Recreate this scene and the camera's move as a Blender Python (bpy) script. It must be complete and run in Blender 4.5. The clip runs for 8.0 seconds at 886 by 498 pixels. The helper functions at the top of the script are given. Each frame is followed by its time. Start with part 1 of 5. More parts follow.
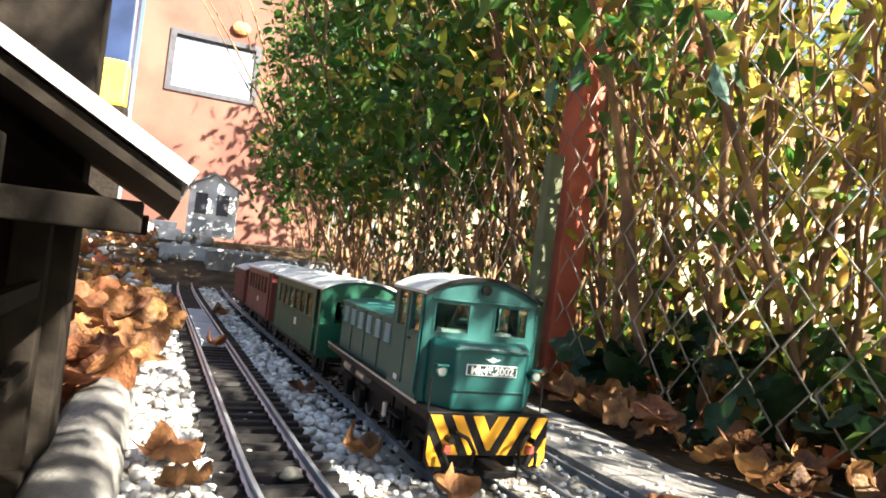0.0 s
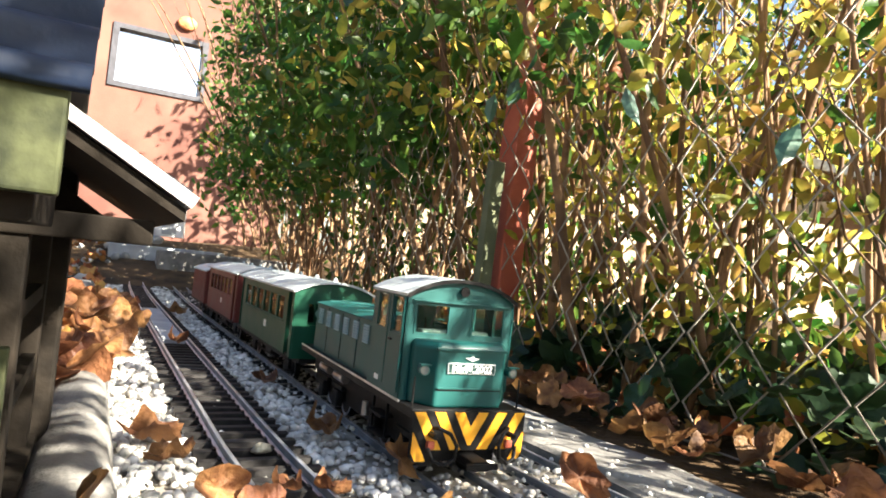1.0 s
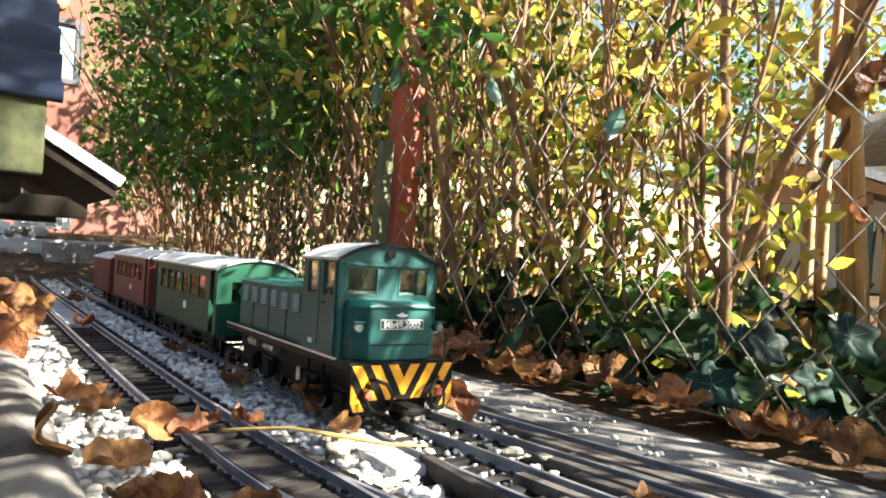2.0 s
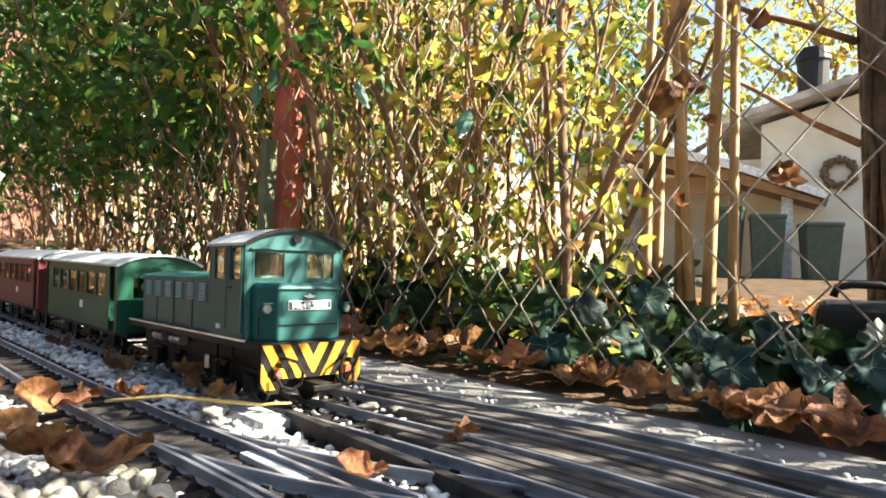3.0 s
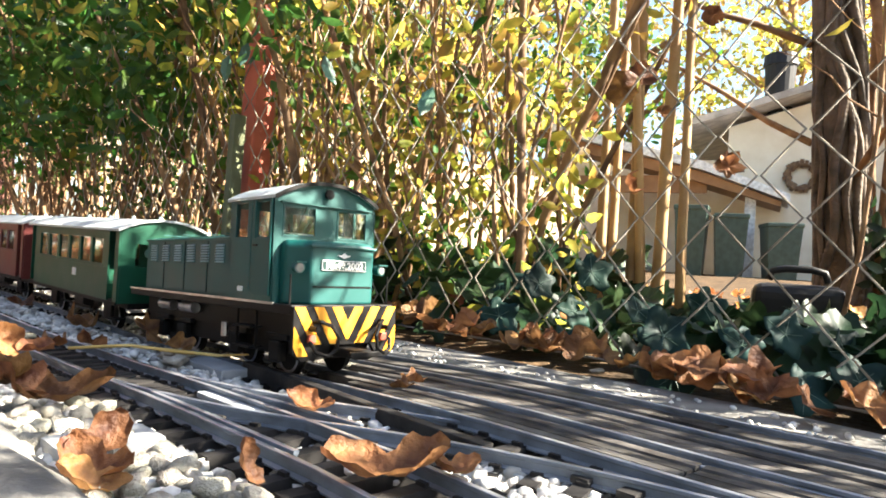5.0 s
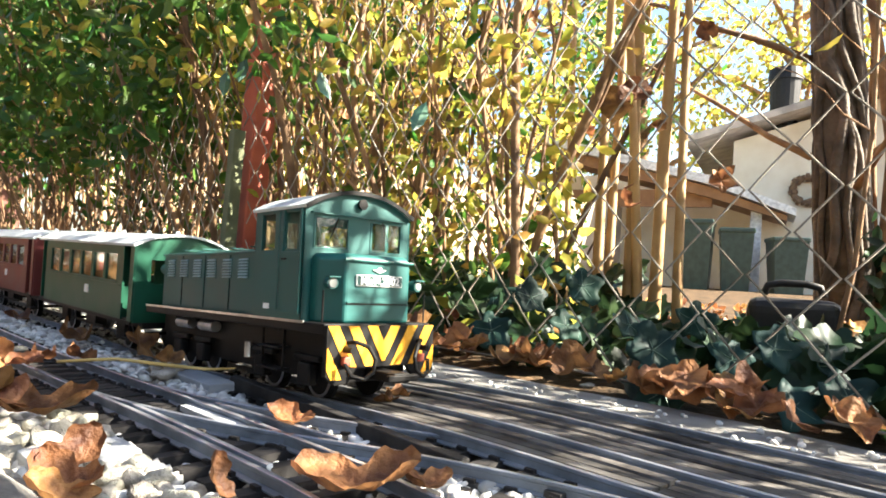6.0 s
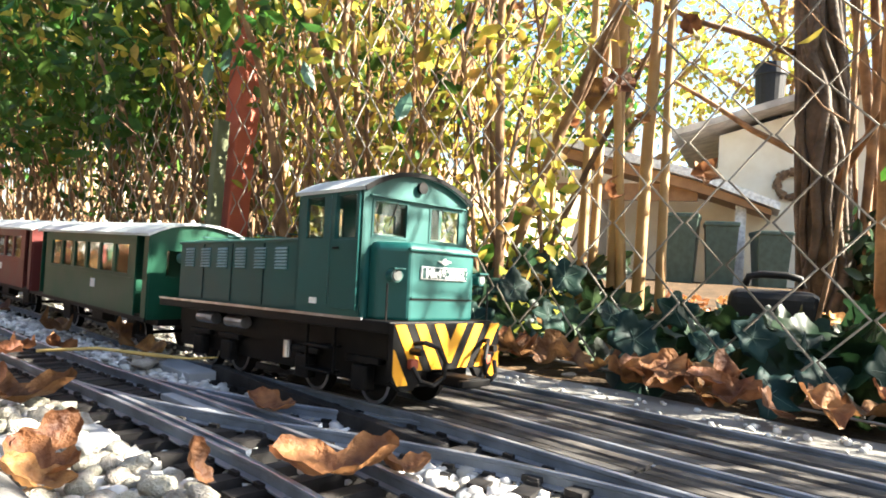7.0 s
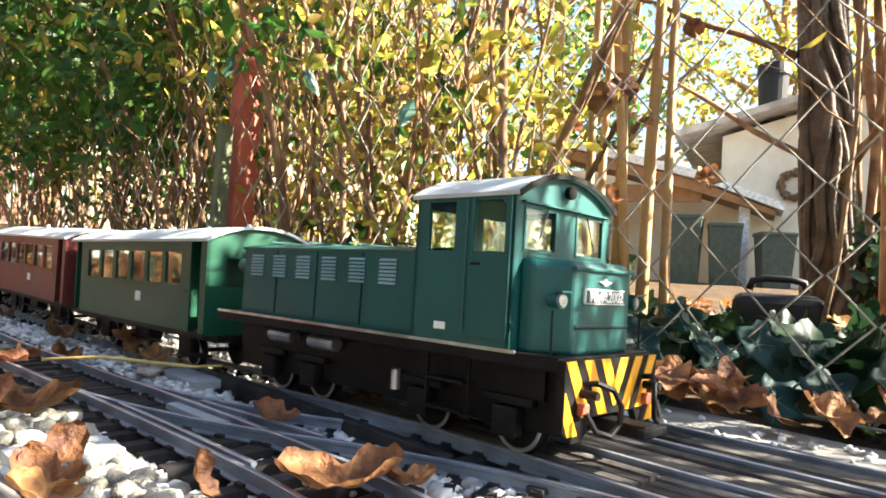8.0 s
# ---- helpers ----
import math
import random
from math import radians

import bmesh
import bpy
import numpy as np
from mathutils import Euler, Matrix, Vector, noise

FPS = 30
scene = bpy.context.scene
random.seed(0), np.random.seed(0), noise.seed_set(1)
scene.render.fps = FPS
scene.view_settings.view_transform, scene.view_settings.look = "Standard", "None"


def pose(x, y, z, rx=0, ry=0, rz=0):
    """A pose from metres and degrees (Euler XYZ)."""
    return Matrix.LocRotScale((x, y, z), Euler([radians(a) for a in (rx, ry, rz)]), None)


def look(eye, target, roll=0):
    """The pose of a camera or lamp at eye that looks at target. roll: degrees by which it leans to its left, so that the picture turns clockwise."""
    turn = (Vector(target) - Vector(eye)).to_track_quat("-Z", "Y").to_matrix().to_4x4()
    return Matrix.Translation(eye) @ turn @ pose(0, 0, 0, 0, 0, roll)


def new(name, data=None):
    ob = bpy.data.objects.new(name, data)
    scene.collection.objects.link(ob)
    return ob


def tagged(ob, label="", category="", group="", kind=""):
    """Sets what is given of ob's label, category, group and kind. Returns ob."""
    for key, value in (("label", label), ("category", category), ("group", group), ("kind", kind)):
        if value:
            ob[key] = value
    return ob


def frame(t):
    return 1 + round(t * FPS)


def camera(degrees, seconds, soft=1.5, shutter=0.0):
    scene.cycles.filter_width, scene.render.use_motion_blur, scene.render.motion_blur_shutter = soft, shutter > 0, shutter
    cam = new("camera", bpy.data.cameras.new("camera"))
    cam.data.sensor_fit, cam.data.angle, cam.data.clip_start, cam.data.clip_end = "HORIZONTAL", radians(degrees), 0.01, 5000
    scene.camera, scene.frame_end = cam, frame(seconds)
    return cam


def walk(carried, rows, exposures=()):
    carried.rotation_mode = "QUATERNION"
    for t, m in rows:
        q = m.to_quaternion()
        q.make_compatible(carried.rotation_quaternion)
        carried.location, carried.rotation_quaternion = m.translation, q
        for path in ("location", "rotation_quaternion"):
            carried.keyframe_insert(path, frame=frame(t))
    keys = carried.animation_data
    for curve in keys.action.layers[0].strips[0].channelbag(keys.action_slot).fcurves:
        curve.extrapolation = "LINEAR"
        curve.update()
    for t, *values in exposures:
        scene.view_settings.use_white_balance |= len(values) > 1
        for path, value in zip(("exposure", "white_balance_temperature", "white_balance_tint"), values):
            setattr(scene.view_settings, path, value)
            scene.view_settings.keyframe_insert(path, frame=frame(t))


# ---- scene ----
cam = camera(67.2, 8.0, soft=1.8)
PATH = [
    (0, (-0.072, 1.457, 0.145), (0.713, 3.295, 0.209), 6.4),
    (0.5, (-0.09, 1.419, 0.147), (0.772, 3.222, 0.209), 5.9),
    (1, (-0.101, 1.385, 0.148), (0.815, 3.161, 0.216), 5.8),
    (1.5, (-0.108, 1.332, 0.142), (0.951, 3.027, 0.22), 4.9),
    (1.7, (-0.119, 1.316, 0.134), (0.996, 2.976, 0.187), 4.1),
    (2.8, (-0.155, 1.224, 0.133), (1.145, 2.743, 0.169), 1.3),
    (3, (-0.155, 1.204, 0.122), (1.231, 2.646, 0.156), 1.4),
    (3.5, (-0.156, 1.19, 0.118), (1.365, 2.488, 0.137), 2.1),
    (4, (-0.152, 1.189, 0.117), (1.368, 2.488, 0.159), 3.0),
    (4.5, (-0.159, 1.175, 0.103), (1.32, 2.522, 0.118), 3.2),
    (4.7, (-0.168, 1.172, 0.1), (1.292, 2.539, 0.1), 3.1),
    (5.8, (-0.161, 1.159, 0.101), (1.269, 2.557, 0.155), 3.1),
    (6, (-0.158, 1.156, 0.101), (1.276, 2.55, 0.153), 3.2),
    (6.5, (-0.156, 1.151, 0.096), (1.291, 2.532, 0.131), 3.7),
    (7, (-0.156, 1.152, 0.098), (1.305, 2.518, 0.132), 3.3),
    (7.5, (-0.154, 1.149, 0.097), (1.309, 2.512, 0.128), 3.2),
    (8, (-0.157, 1.152, 0.103), (1.297, 2.525, 0.141), 3.1),
]
walk(cam, [(t, look(eye, target, roll)) for t, eye, target, roll in PATH], exposures=[(0, 2.78), (1.5, 2.7), (3.5, 2.7), (4.5, 2.98), (8, 3.08)])

# ---------- light ----------
SUN_DIR = Vector((0.48, -0.64, 0.56)).normalized()
world = bpy.data.worlds.new("sky_world")
scene.world = world
world.use_nodes = True
wn = world.node_tree
sky = wn.nodes.new("ShaderNodeTexSky")
sky.sky_type = "NISHITA"
sky.sun_disc = False
sky.sun_elevation = math.asin(SUN_DIR.z)
sky.sun_rotation = math.atan2(SUN_DIR.x, SUN_DIR.y)
sky.air_density, sky.dust_density = 1.0, 1.5
bgn = wn.nodes["Background"]
bgn.inputs["Strength"].default_value = 0.05
wn.links.new(sky.outputs[0], bgn.inputs[0])
sun = new("sun", bpy.data.lights.new("sun", "SUN"))
sun.data.energy, sun.data.angle, sun.data.color = 5.0, radians(0.5), (1.0, 0.92, 0.78)
sun.matrix_world = look(SUN_DIR * 30, (0, 0, 0))

# ---------- materials ----------
def material(name, colour, rough=0.6, metal=0.0, vary=0.25, scale=30.0, bump=0.3, grain=200.0, per="", second=None,
             spec=0.5, translucent=0.0, hue=0.0, depth=0.002, coat=0.0):
    """A surface with variation at two scales; per: 'object' or 'island' adds variation from piece to piece."""
    m = bpy.data.materials.new(name)
    m.use_nodes = True
    nt = m.node_tree
    N, L = nt.nodes, nt.links
    b = N["Principled BSDF"]
    tc = N.new("ShaderNodeTexCoord")
    n1 = N.new("ShaderNodeTexNoise")
    n1.inputs["Scale"].default_value, n1.inputs["Detail"].default_value = scale, 6
    n2 = N.new("ShaderNodeTexNoise")
    n2.inputs["Scale"].default_value, n2.inputs["Detail"].default_value = grain, 3
    L.new(tc.outputs["Object"], n1.inputs["Vector"])
    L.new(tc.outputs["Object"], n2.inputs["Vector"])
    ramp = N.new("ShaderNodeValToRGB")
    c = np.array(colour)
    s = np.array(second) if second is not None else c * (1 + vary)
    d = c if second is not None else c * (1 - vary)
    ramp.color_ramp.elements[0].position, ramp.color_ramp.elements[1].position = 0.36, 0.66
    ramp.color_ramp.elements[0].color, ramp.color_ramp.elements[1].color = (*d, 1), (*s, 1)
    L.new(n1.outputs[0], ramp.inputs[0])
    out = ramp.outputs[0]
    if per:
        hs = N.new("ShaderNodeHueSaturation")
        mr = N.new("ShaderNodeMapRange")
        mr.inputs[3].default_value, mr.inputs[4].default_value = 0.55, 1.45
        mh = N.new("ShaderNodeMapRange")
        mh.inputs[3].default_value, mh.inputs[4].default_value = 0.5 - hue, 0.5 + hue
        if per == "object":
            rnd = N.new("ShaderNodeObjectInfo").outputs["Random"]
        else:
            rnd = N.new("ShaderNodeNewGeometry").outputs["Random Per Island"]
        wob = N.new("ShaderNodeMath")
        wob.operation = "FRACT"
        mul = N.new("ShaderNodeMath")
        mul.operation, mul.inputs[1].default_value = "MULTIPLY", 7.13
        L.new(rnd, mul.inputs[0])
        L.new(mul.outputs[0], wob.inputs[0])
        L.new(rnd, mr.inputs[0])
        L.new(wob.outputs[0], mh.inputs[0])
        L.new(mr.outputs[0], hs.inputs["Value"])
        L.new(mh.outputs[0], hs.inputs["Hue"])
        L.new(out, hs.inputs["Color"])
        out = hs.outputs[0]
    L.new(out, b.inputs["Base Color"])
    rr = N.new("ShaderNodeMapRange")
    rr.inputs[3].default_value, rr.inputs[4].default_value = max(0.03, rough - 0.12), min(1, rough + 0.12)
    L.new(n1.outputs[0], rr.inputs[0])
    L.new(rr.outputs[0], b.inputs["Roughness"])
    b.inputs["Metallic"].default_value = metal
    b.inputs["Specular IOR Level"].default_value = spec
    b.inputs["Coat Weight"].default_value, b.inputs["Coat Roughness"].default_value = coat, 0.45
    if bump:
        bp = N.new("ShaderNodeBump")
        bp.inputs["Strength"].default_value, bp.inputs["Distance"].default_value = bump, depth
        L.new(n2.outputs[0], bp.inputs["Height"])
        L.new(bp.outputs[0], b.inputs["Normal"])
    if translucent:
        tr = N.new("ShaderNodeBsdfTranslucent")
        mx = N.new("ShaderNodeMixShader")
        mx.inputs[0].default_value = translucent
        L.new(out, tr.inputs["Color"])
        L.new(b.outputs[0], mx.inputs[1])
        L.new(tr.outputs[0], mx.inputs[2])
        L.new(mx.outputs[0], N["Material Output"].inputs[0])
    return m


def glass_material(name, tint=(0.9, 0.95, 0.93), rough=0.03):
    m = bpy.data.materials.new(name)
    m.use_nodes = True
    nt = m.node_tree
    g = nt.nodes.new("ShaderNodeBsdfGlass")
    g.inputs["Color"].default_value, g.inputs["Roughness"].default_value, g.inputs["IOR"].default_value = (*tint, 1), rough, 1.45
    nt.links.new(g.outputs[0], nt.nodes["Material Output"].inputs[0])
    return m


M_SOIL = material("soil_and_litter", (0.035, 0.024, 0.014), 0.95, vary=0.5, scale=9, bump=0.9, grain=90, depth=0.01, second=(0.12, 0.075, 0.04), spec=0.15)
M_GRAVEL = material("white_gravel", (0.44, 0.425, 0.395), 0.8, scale=60, bump=0.22, grain=400, per="island", hue=0.02, depth=0.001, second=(0.72, 0.7, 0.65))
M_PEBBLE = material("cream_pebble", (0.32, 0.29, 0.23), 0.85, scale=2.5, bump=0.5, grain=14, per="object", hue=0.02, depth=0.05, second=(0.5, 0.47, 0.4))
M_RUBBLE = material("grey_rubble", (0.3, 0.29, 0.27), 0.9, scale=20, bump=0.6, grain=120, per="island", hue=0.01, depth=0.002, second=(0.5, 0.48, 0.44))
M_BED = material("gravel_dust", (0.22, 0.19, 0.15), 0.95, scale=40, bump=0.8, grain=220, depth=0.003, second=(0.42, 0.38, 0.32))
M_CONC = material("weathered_concrete", (0.11, 0.105, 0.097), 0.9, scale=22, bump=0.7, grain=260, depth=0.002, second=(0.25, 0.24, 0.22))
M_SLEEPER = material("dark_plastic_sleeper", (0.013, 0.0122, 0.012), 0.7, scale=60, bump=0.6, grain=300, per="object", depth=0.0006, second=(0.036, 0.033, 0.031), spec=0.2)
M_PLANK = material("weathered_grey_plank", (0.03, 0.026, 0.023), 0.75, scale=40, bump=0.8, grain=260, per="object", hue=0.01, depth=0.0008, second=(0.11, 0.1, 0.09), spec=0.3)
M_RAIL = material("brass_rail_weathered", (0.34, 0.36, 0.4), 0.34, metal=0.7, scale=45, bump=0.3, grain=500, depth=0.0003, second=(0.5, 0.52, 0.56))
M_RAILSIDE = material("weathered_rail_side", (0.1, 0.12, 0.15), 0.6, metal=0.0, scale=45, bump=0.4, grain=400, depth=0.0004, second=(0.2, 0.235, 0.29))
M_BLACK = material("black_chassis_paint", (0.005, 0.005, 0.0055), 0.5, scale=80, bump=0.2, grain=400, second=(0.013, 0.012, 0.011), depth=0.0004, spec=0.15)
M_GREEN = material("dark_green_enamel", (0.002, 0.062, 0.056), 0.48, scale=26, bump=0.12, grain=500, second=(0.003, 0.08, 0.072), depth=0.0003, spec=0.5)
# pale blue-green stands in for sky reflected on the hood's slats
M_LOUVRE = material("sky_sheen_louvre", (0.2, 0.34, 0.36), 0.35, scale=26, bump=0.1, grain=500, second=(0.3, 0.44, 0.46), depth=0.0003, spec=0.5)
M_CARGREEN = material("carriage_green_enamel", (0.003, 0.052, 0.028), 0.45, scale=26, bump=0.1, grain=500, second=(0.004, 0.068, 0.034), depth=0.0003, spec=0.35)
M_RED = material("oxide_red_enamel", (0.1, 0.016, 0.014), 0.45, scale=30, bump=0.15, grain=500, second=(0.15, 0.025, 0.02), depth=0.0003)
M_ROOF = material("pale_grey_roof", (0.42, 0.47, 0.47), 0.5, scale=30, bump=0.15, grain=400, second=(0.56, 0.6, 0.6), depth=0.0003)
M_YELLOW = material("warning_yellow_paint", (0.72, 0.31, 0.014), 0.45, scale=50, bump=0.15, grain=400, second=(0.8, 0.38, 0.02), depth=0.0003)
M_WHITE = material("white_lettering_paint", (0.78, 0.78, 0.74), 0.5, scale=70, vary=0.06, bump=0)
M_PLATE = material("dark_plate_paint", (0.015, 0.05, 0.045), 0.4, scale=70, bump=0)
M_STEEL = material("bare_steel", (0.55, 0.55, 0.56), 0.35, metal=1.0, scale=80, bump=0.2, grain=400, depth=0.0003)
M_LENS = material("clear_headlamp_lens", (0.14, 0.15, 0.14), 0.25, scale=60, bump=0, coat=0.6)
M_GLASS = glass_material("window_glass")
M_INSIDE = material("pale_cab_interior", (0.42, 0.5, 0.45), 0.7, scale=40, bump=0.1)
M_WIRE = material("galvanised_wire", (0.15, 0.13, 0.1), 0.5, metal=0.3, scale=12, bump=0.4, grain=500, depth=0.0003, second=(0.4, 0.36, 0.3))
M_POST = material("red_oxide_post", (0.3, 0.055, 0.028), 0.65, scale=12, bump=0.4, grain=200, second=(0.45, 0.11, 0.055), depth=0.001)
M_BOARD = material("mossy_green_board", (0.06, 0.075, 0.035), 0.8, scale=15, bump=0.4, grain=160, second=(0.14, 0.15, 0.08), depth=0.001)
M_STEM = material("shrub_bark", (0.13, 0.07, 0.035), 0.85, scale=20, bump=0.8, grain=130, second=(0.34, 0.2, 0.1), per="object", depth=0.002)
M_CANE = material("tan_cane_bark", (0.3, 0.17, 0.07), 0.7, scale=14, bump=0.5, grain=120, second=(0.5, 0.33, 0.15), per="object", depth=0.001)
M_TRUNK = material("grey_ivy_clad_bark", (0.05, 0.04, 0.03), 0.95, scale=14, bump=1.0, grain=60, second=(0.15, 0.115, 0.085), depth=0.008)
M_LEAF = material("hedge_leaf_green", (0.04, 0.098, 0.013), 0.42, scale=40, bump=0.3, grain=180, per="island", hue=0.035, translucent=0.5, second=(0.078, 0.155, 0.025), spec=0.35)
M_LEAFY = material("hedge_leaf_yellowing", (0.26, 0.27, 0.04), 0.45, scale=40, bump=0.3, grain=180, per="island", hue=0.05, translucent=0.7, second=(0.56, 0.44, 0.08))
M_TEAL = material("waxy_blue_green_leaf", (0.05, 0.12, 0.085), 0.3, scale=40, bump=0.3, grain=180, per="object", hue=0.02, translucent=0.25, second=(0.08, 0.17, 0.12))
M_IVY = material("ivy_leaf", (0.007, 0.025, 0.021), 0.6, scale=30, bump=0.4, grain=120, per="object", hue=0.03, translucent=0.15, second=(0.018, 0.048, 0.038), spec=0.2)
M_IVYI = material("ivy_carpet_leaf", (0.01, 0.026, 0.011), 0.45, scale=30, bump=0.4, grain=120, per="island", hue=0.04, translucent=0.2, second=(0.022, 0.05, 0.018), spec=0.25)
M_VEIN = material("ivy_vein", (0.1, 0.17, 0.13), 0.5, scale=30, bump=0)
M_DRY = material("dry_plane_leaf", (0.1, 0.04, 0.02), 0.55, scale=2.2, bump=0.3, grain=11, per="object", hue=0.014, translucent=0.28, second=(0.34, 0.165, 0.065), depth=0.02, spec=0.3)
M_DRYI = material("dry_leaf_litter", (0.28, 0.11, 0.035), 0.6, scale=35, bump=0.5, grain=200, per="island", hue=0.03, translucent=0.3, second=(0.46, 0.21, 0.07))
M_STRAW = material("yellow_straw", (0.62, 0.42, 0.12), 0.6, scale=40, bump=0.3, second=(0.74, 0.55, 0.2))
M_WALL = material("orange_red_render", (0.12, 0.045, 0.032), 0.9, scale=1.6, bump=0.4, grain=60, second=(0.21, 0.1, 0.073), depth=0.004)
M_FRAME = material("dark_window_frame", (0.05, 0.05, 0.06), 0.5, scale=20, bump=0.1)
M_CREAM = material("cream_render", (0.72, 0.62, 0.45), 0.9, scale=3, bump=0.3, grain=60, second=(0.82, 0.74, 0.58), depth=0.003)
M_GWALL = material("beige_garden_wall", (0.3, 0.23, 0.15), 0.9, scale=2.2, bump=0.5, grain=40, second=(0.5, 0.4, 0.28), depth=0.006)
M_WEST = material("sky_blocker_grey", (0.05, 0.053, 0.05), 0.9, scale=2.5, bump=0.5, grain=40, second=(0.1, 0.104, 0.1), depth=0.006)
M_TILE = material("pale_roof_tiles", (0.45, 0.4, 0.34), 0.8, scale=5, bump=0.6, grain=40, depth=0.01)
M_SOFFIT = material("brown_timber", (0.24, 0.12, 0.05), 0.7, scale=6, bump=0.4, grain=50, second=(0.34, 0.18, 0.08))
M_BIN = material("dark_green_plastic", (0.035, 0.06, 0.045), 0.45, scale=10, bump=0.2)
M_DARK = material("dark_grey_plastic", (0.011, 0.0105, 0.0105), 0.5, scale=30, bump=0.2, spec=0.3)
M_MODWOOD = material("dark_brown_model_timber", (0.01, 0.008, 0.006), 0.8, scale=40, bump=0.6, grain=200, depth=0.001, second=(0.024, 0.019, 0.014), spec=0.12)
M_MODGREEN = material("mossy_green_paint", (0.018, 0.022, 0.01), 0.75, scale=55, bump=0.5, grain=200, depth=0.0008, second=(0.09, 0.1, 0.045), spec=0.2)
M_MODROOF = material("lichen_grey_roof_board", (0.4, 0.38, 0.36), 0.85, scale=30, bump=0.7, grain=200, depth=0.001, second=(0.62, 0.6, 0.57))
M_BLUE = material("blue_corrugated_sheet", (0.003, 0.008, 0.026), 0.45, scale=40, bump=0.15, second=(0.014, 0.026, 0.055))
M_BLUEBIN = material("blue_plastic", (0.006, 0.02, 0.07), 0.4, scale=4, bump=0.1)
M_YBOX = material("yellow_plastic", (0.7, 0.45, 0.04), 0.5, scale=6, bump=0.1)
M_MODWHITE = material("white_model_house_paint", (0.72, 0.72, 0.7), 0.7, scale=20, bump=0.3)
M_SLATE = material("grey_slab", (0.3, 0.31, 0.32), 0.85, scale=18, bump=0.5, grain=150, second=(0.42, 0.43, 0.43))


# ---------- mesh tools ----------
def mesh_of(name, verts, faces, mat, smooth=False):
    me = bpy.data.meshes.new(name)
    me.from_pydata([tuple(v) for v in verts], [], faces)
    me.materials.append(mat)
    if smooth:
        me.polygons.foreach_set("use_smooth", [True] * len(me.polygons))
    me.update()
    return me


def part(name, bm, mat, parent=None, label="", smooth=False):
    """Links a bmesh as one mesh object, under a thing or under a part."""
    me = bpy.data.meshes.new(name)
    bmesh.ops.recalc_face_normals(bm, faces=bm.faces[:])
    bm.to_mesh(me)
    bm.free()
    if mat:
        me.materials.append(mat)
    if smooth:
        me.polygons.foreach_set("use_smooth", [True] * len(me.polygons))
    ob = new(name, me)
    ob.parent = parent
    return tagged(ob, label)


def piece(name, me, parent=None, m=None):
    """An object on a shared mesh."""
    ob = new(name, me)
    ob.parent = parent
    if m is not None:
        ob.matrix_basis = m
    return ob


def empty(name, m=None, **tags):
    ob = new(name)
    ob.empty_display_size = 0.05
    if m is not None:
        ob.matrix_basis = m
    return tagged(ob, **tags)


def box(bm, x0, x1, y0, y1, z0, z1, bevel=0.0, segments=2):
    r = bmesh.ops.create_cube(bm, size=1.0, matrix=Matrix.Translation(((x0 + x1) / 2, (y0 + y1) / 2, (z0 + z1) / 2))
                              @ Matrix.Diagonal((abs(x1 - x0), abs(y1 - y0), abs(z1 - z0), 1)))
    if bevel:
        edges = list({e for v in r["verts"] for e in v.link_edges})
        bmesh.ops.bevel(bm, geom=edges, offset=bevel, segments=segments, affect="EDGES", profile=0.6)


def boxed(*args, **kw):
    bm = bmesh.new()
    box(bm, *args, **kw)
    return bm


def cyl(bm, p, q, r0, r1=None, seg=12, caps=True):
    p, q = Vector(p), Vector(q)
    d = q - p
    m = Matrix.Translation((p + q) / 2) @ d.to_track_quat("Z", "Y").to_matrix().to_4x4()
    bmesh.ops.create_cone(bm, cap_ends=caps, segments=seg, radius1=r0, radius2=r0 if r1 is None else r1, depth=d.length, matrix=m)


def extruded(bm, outline, axis, a, b):
    """A flat outline (u, v) drawn out along an axis from a to b."""
    def place(u, v, w):
        return {"x": (w, u, v), "y": (u, w, v), "z": (u, v, w)}[axis]
    A = [bm.verts.new(place(u, v, a)) for u, v in outline]
    B = [bm.verts.new(place(u, v, b)) for u, v in outline]
    n = len(outline)
    bm.faces.new(A)
    bm.faces.new(B[::-1])
    for i in range(n):
        bm.faces.new((A[i], B[i], B[(i + 1) % n], A[(i + 1) % n]))


def tube(points, radii, seg=6):
    """Vertices and faces of a tapered tube along a polyline."""
    P = [Vector(p) for p in points]
    verts, faces = [], []
    for i, p in enumerate(P):
        d = (P[min(i + 1, len(P) - 1)] - P[max(i - 1, 0)]).normalized()
        u = d.orthogonal().normalized() if i == 0 else (u - d * u.dot(d)).normalized()
        w = d.cross(u)
        for k in range(seg):
            a = 2 * math.pi * k / seg
            verts.append(p + (u * math.cos(a) + w * math.sin(a)) * radii[i])
    for i in range(len(P) - 1):
        for k in range(seg):
            a, b = i * seg + k, i * seg + (k + 1) % seg
            faces.append((a, b, b + seg, a + seg))
    faces.append(tuple(range(seg))[::-1])
    faces.append(tuple(range((len(P) - 1) * seg, len(P) * seg)))
    return verts, faces


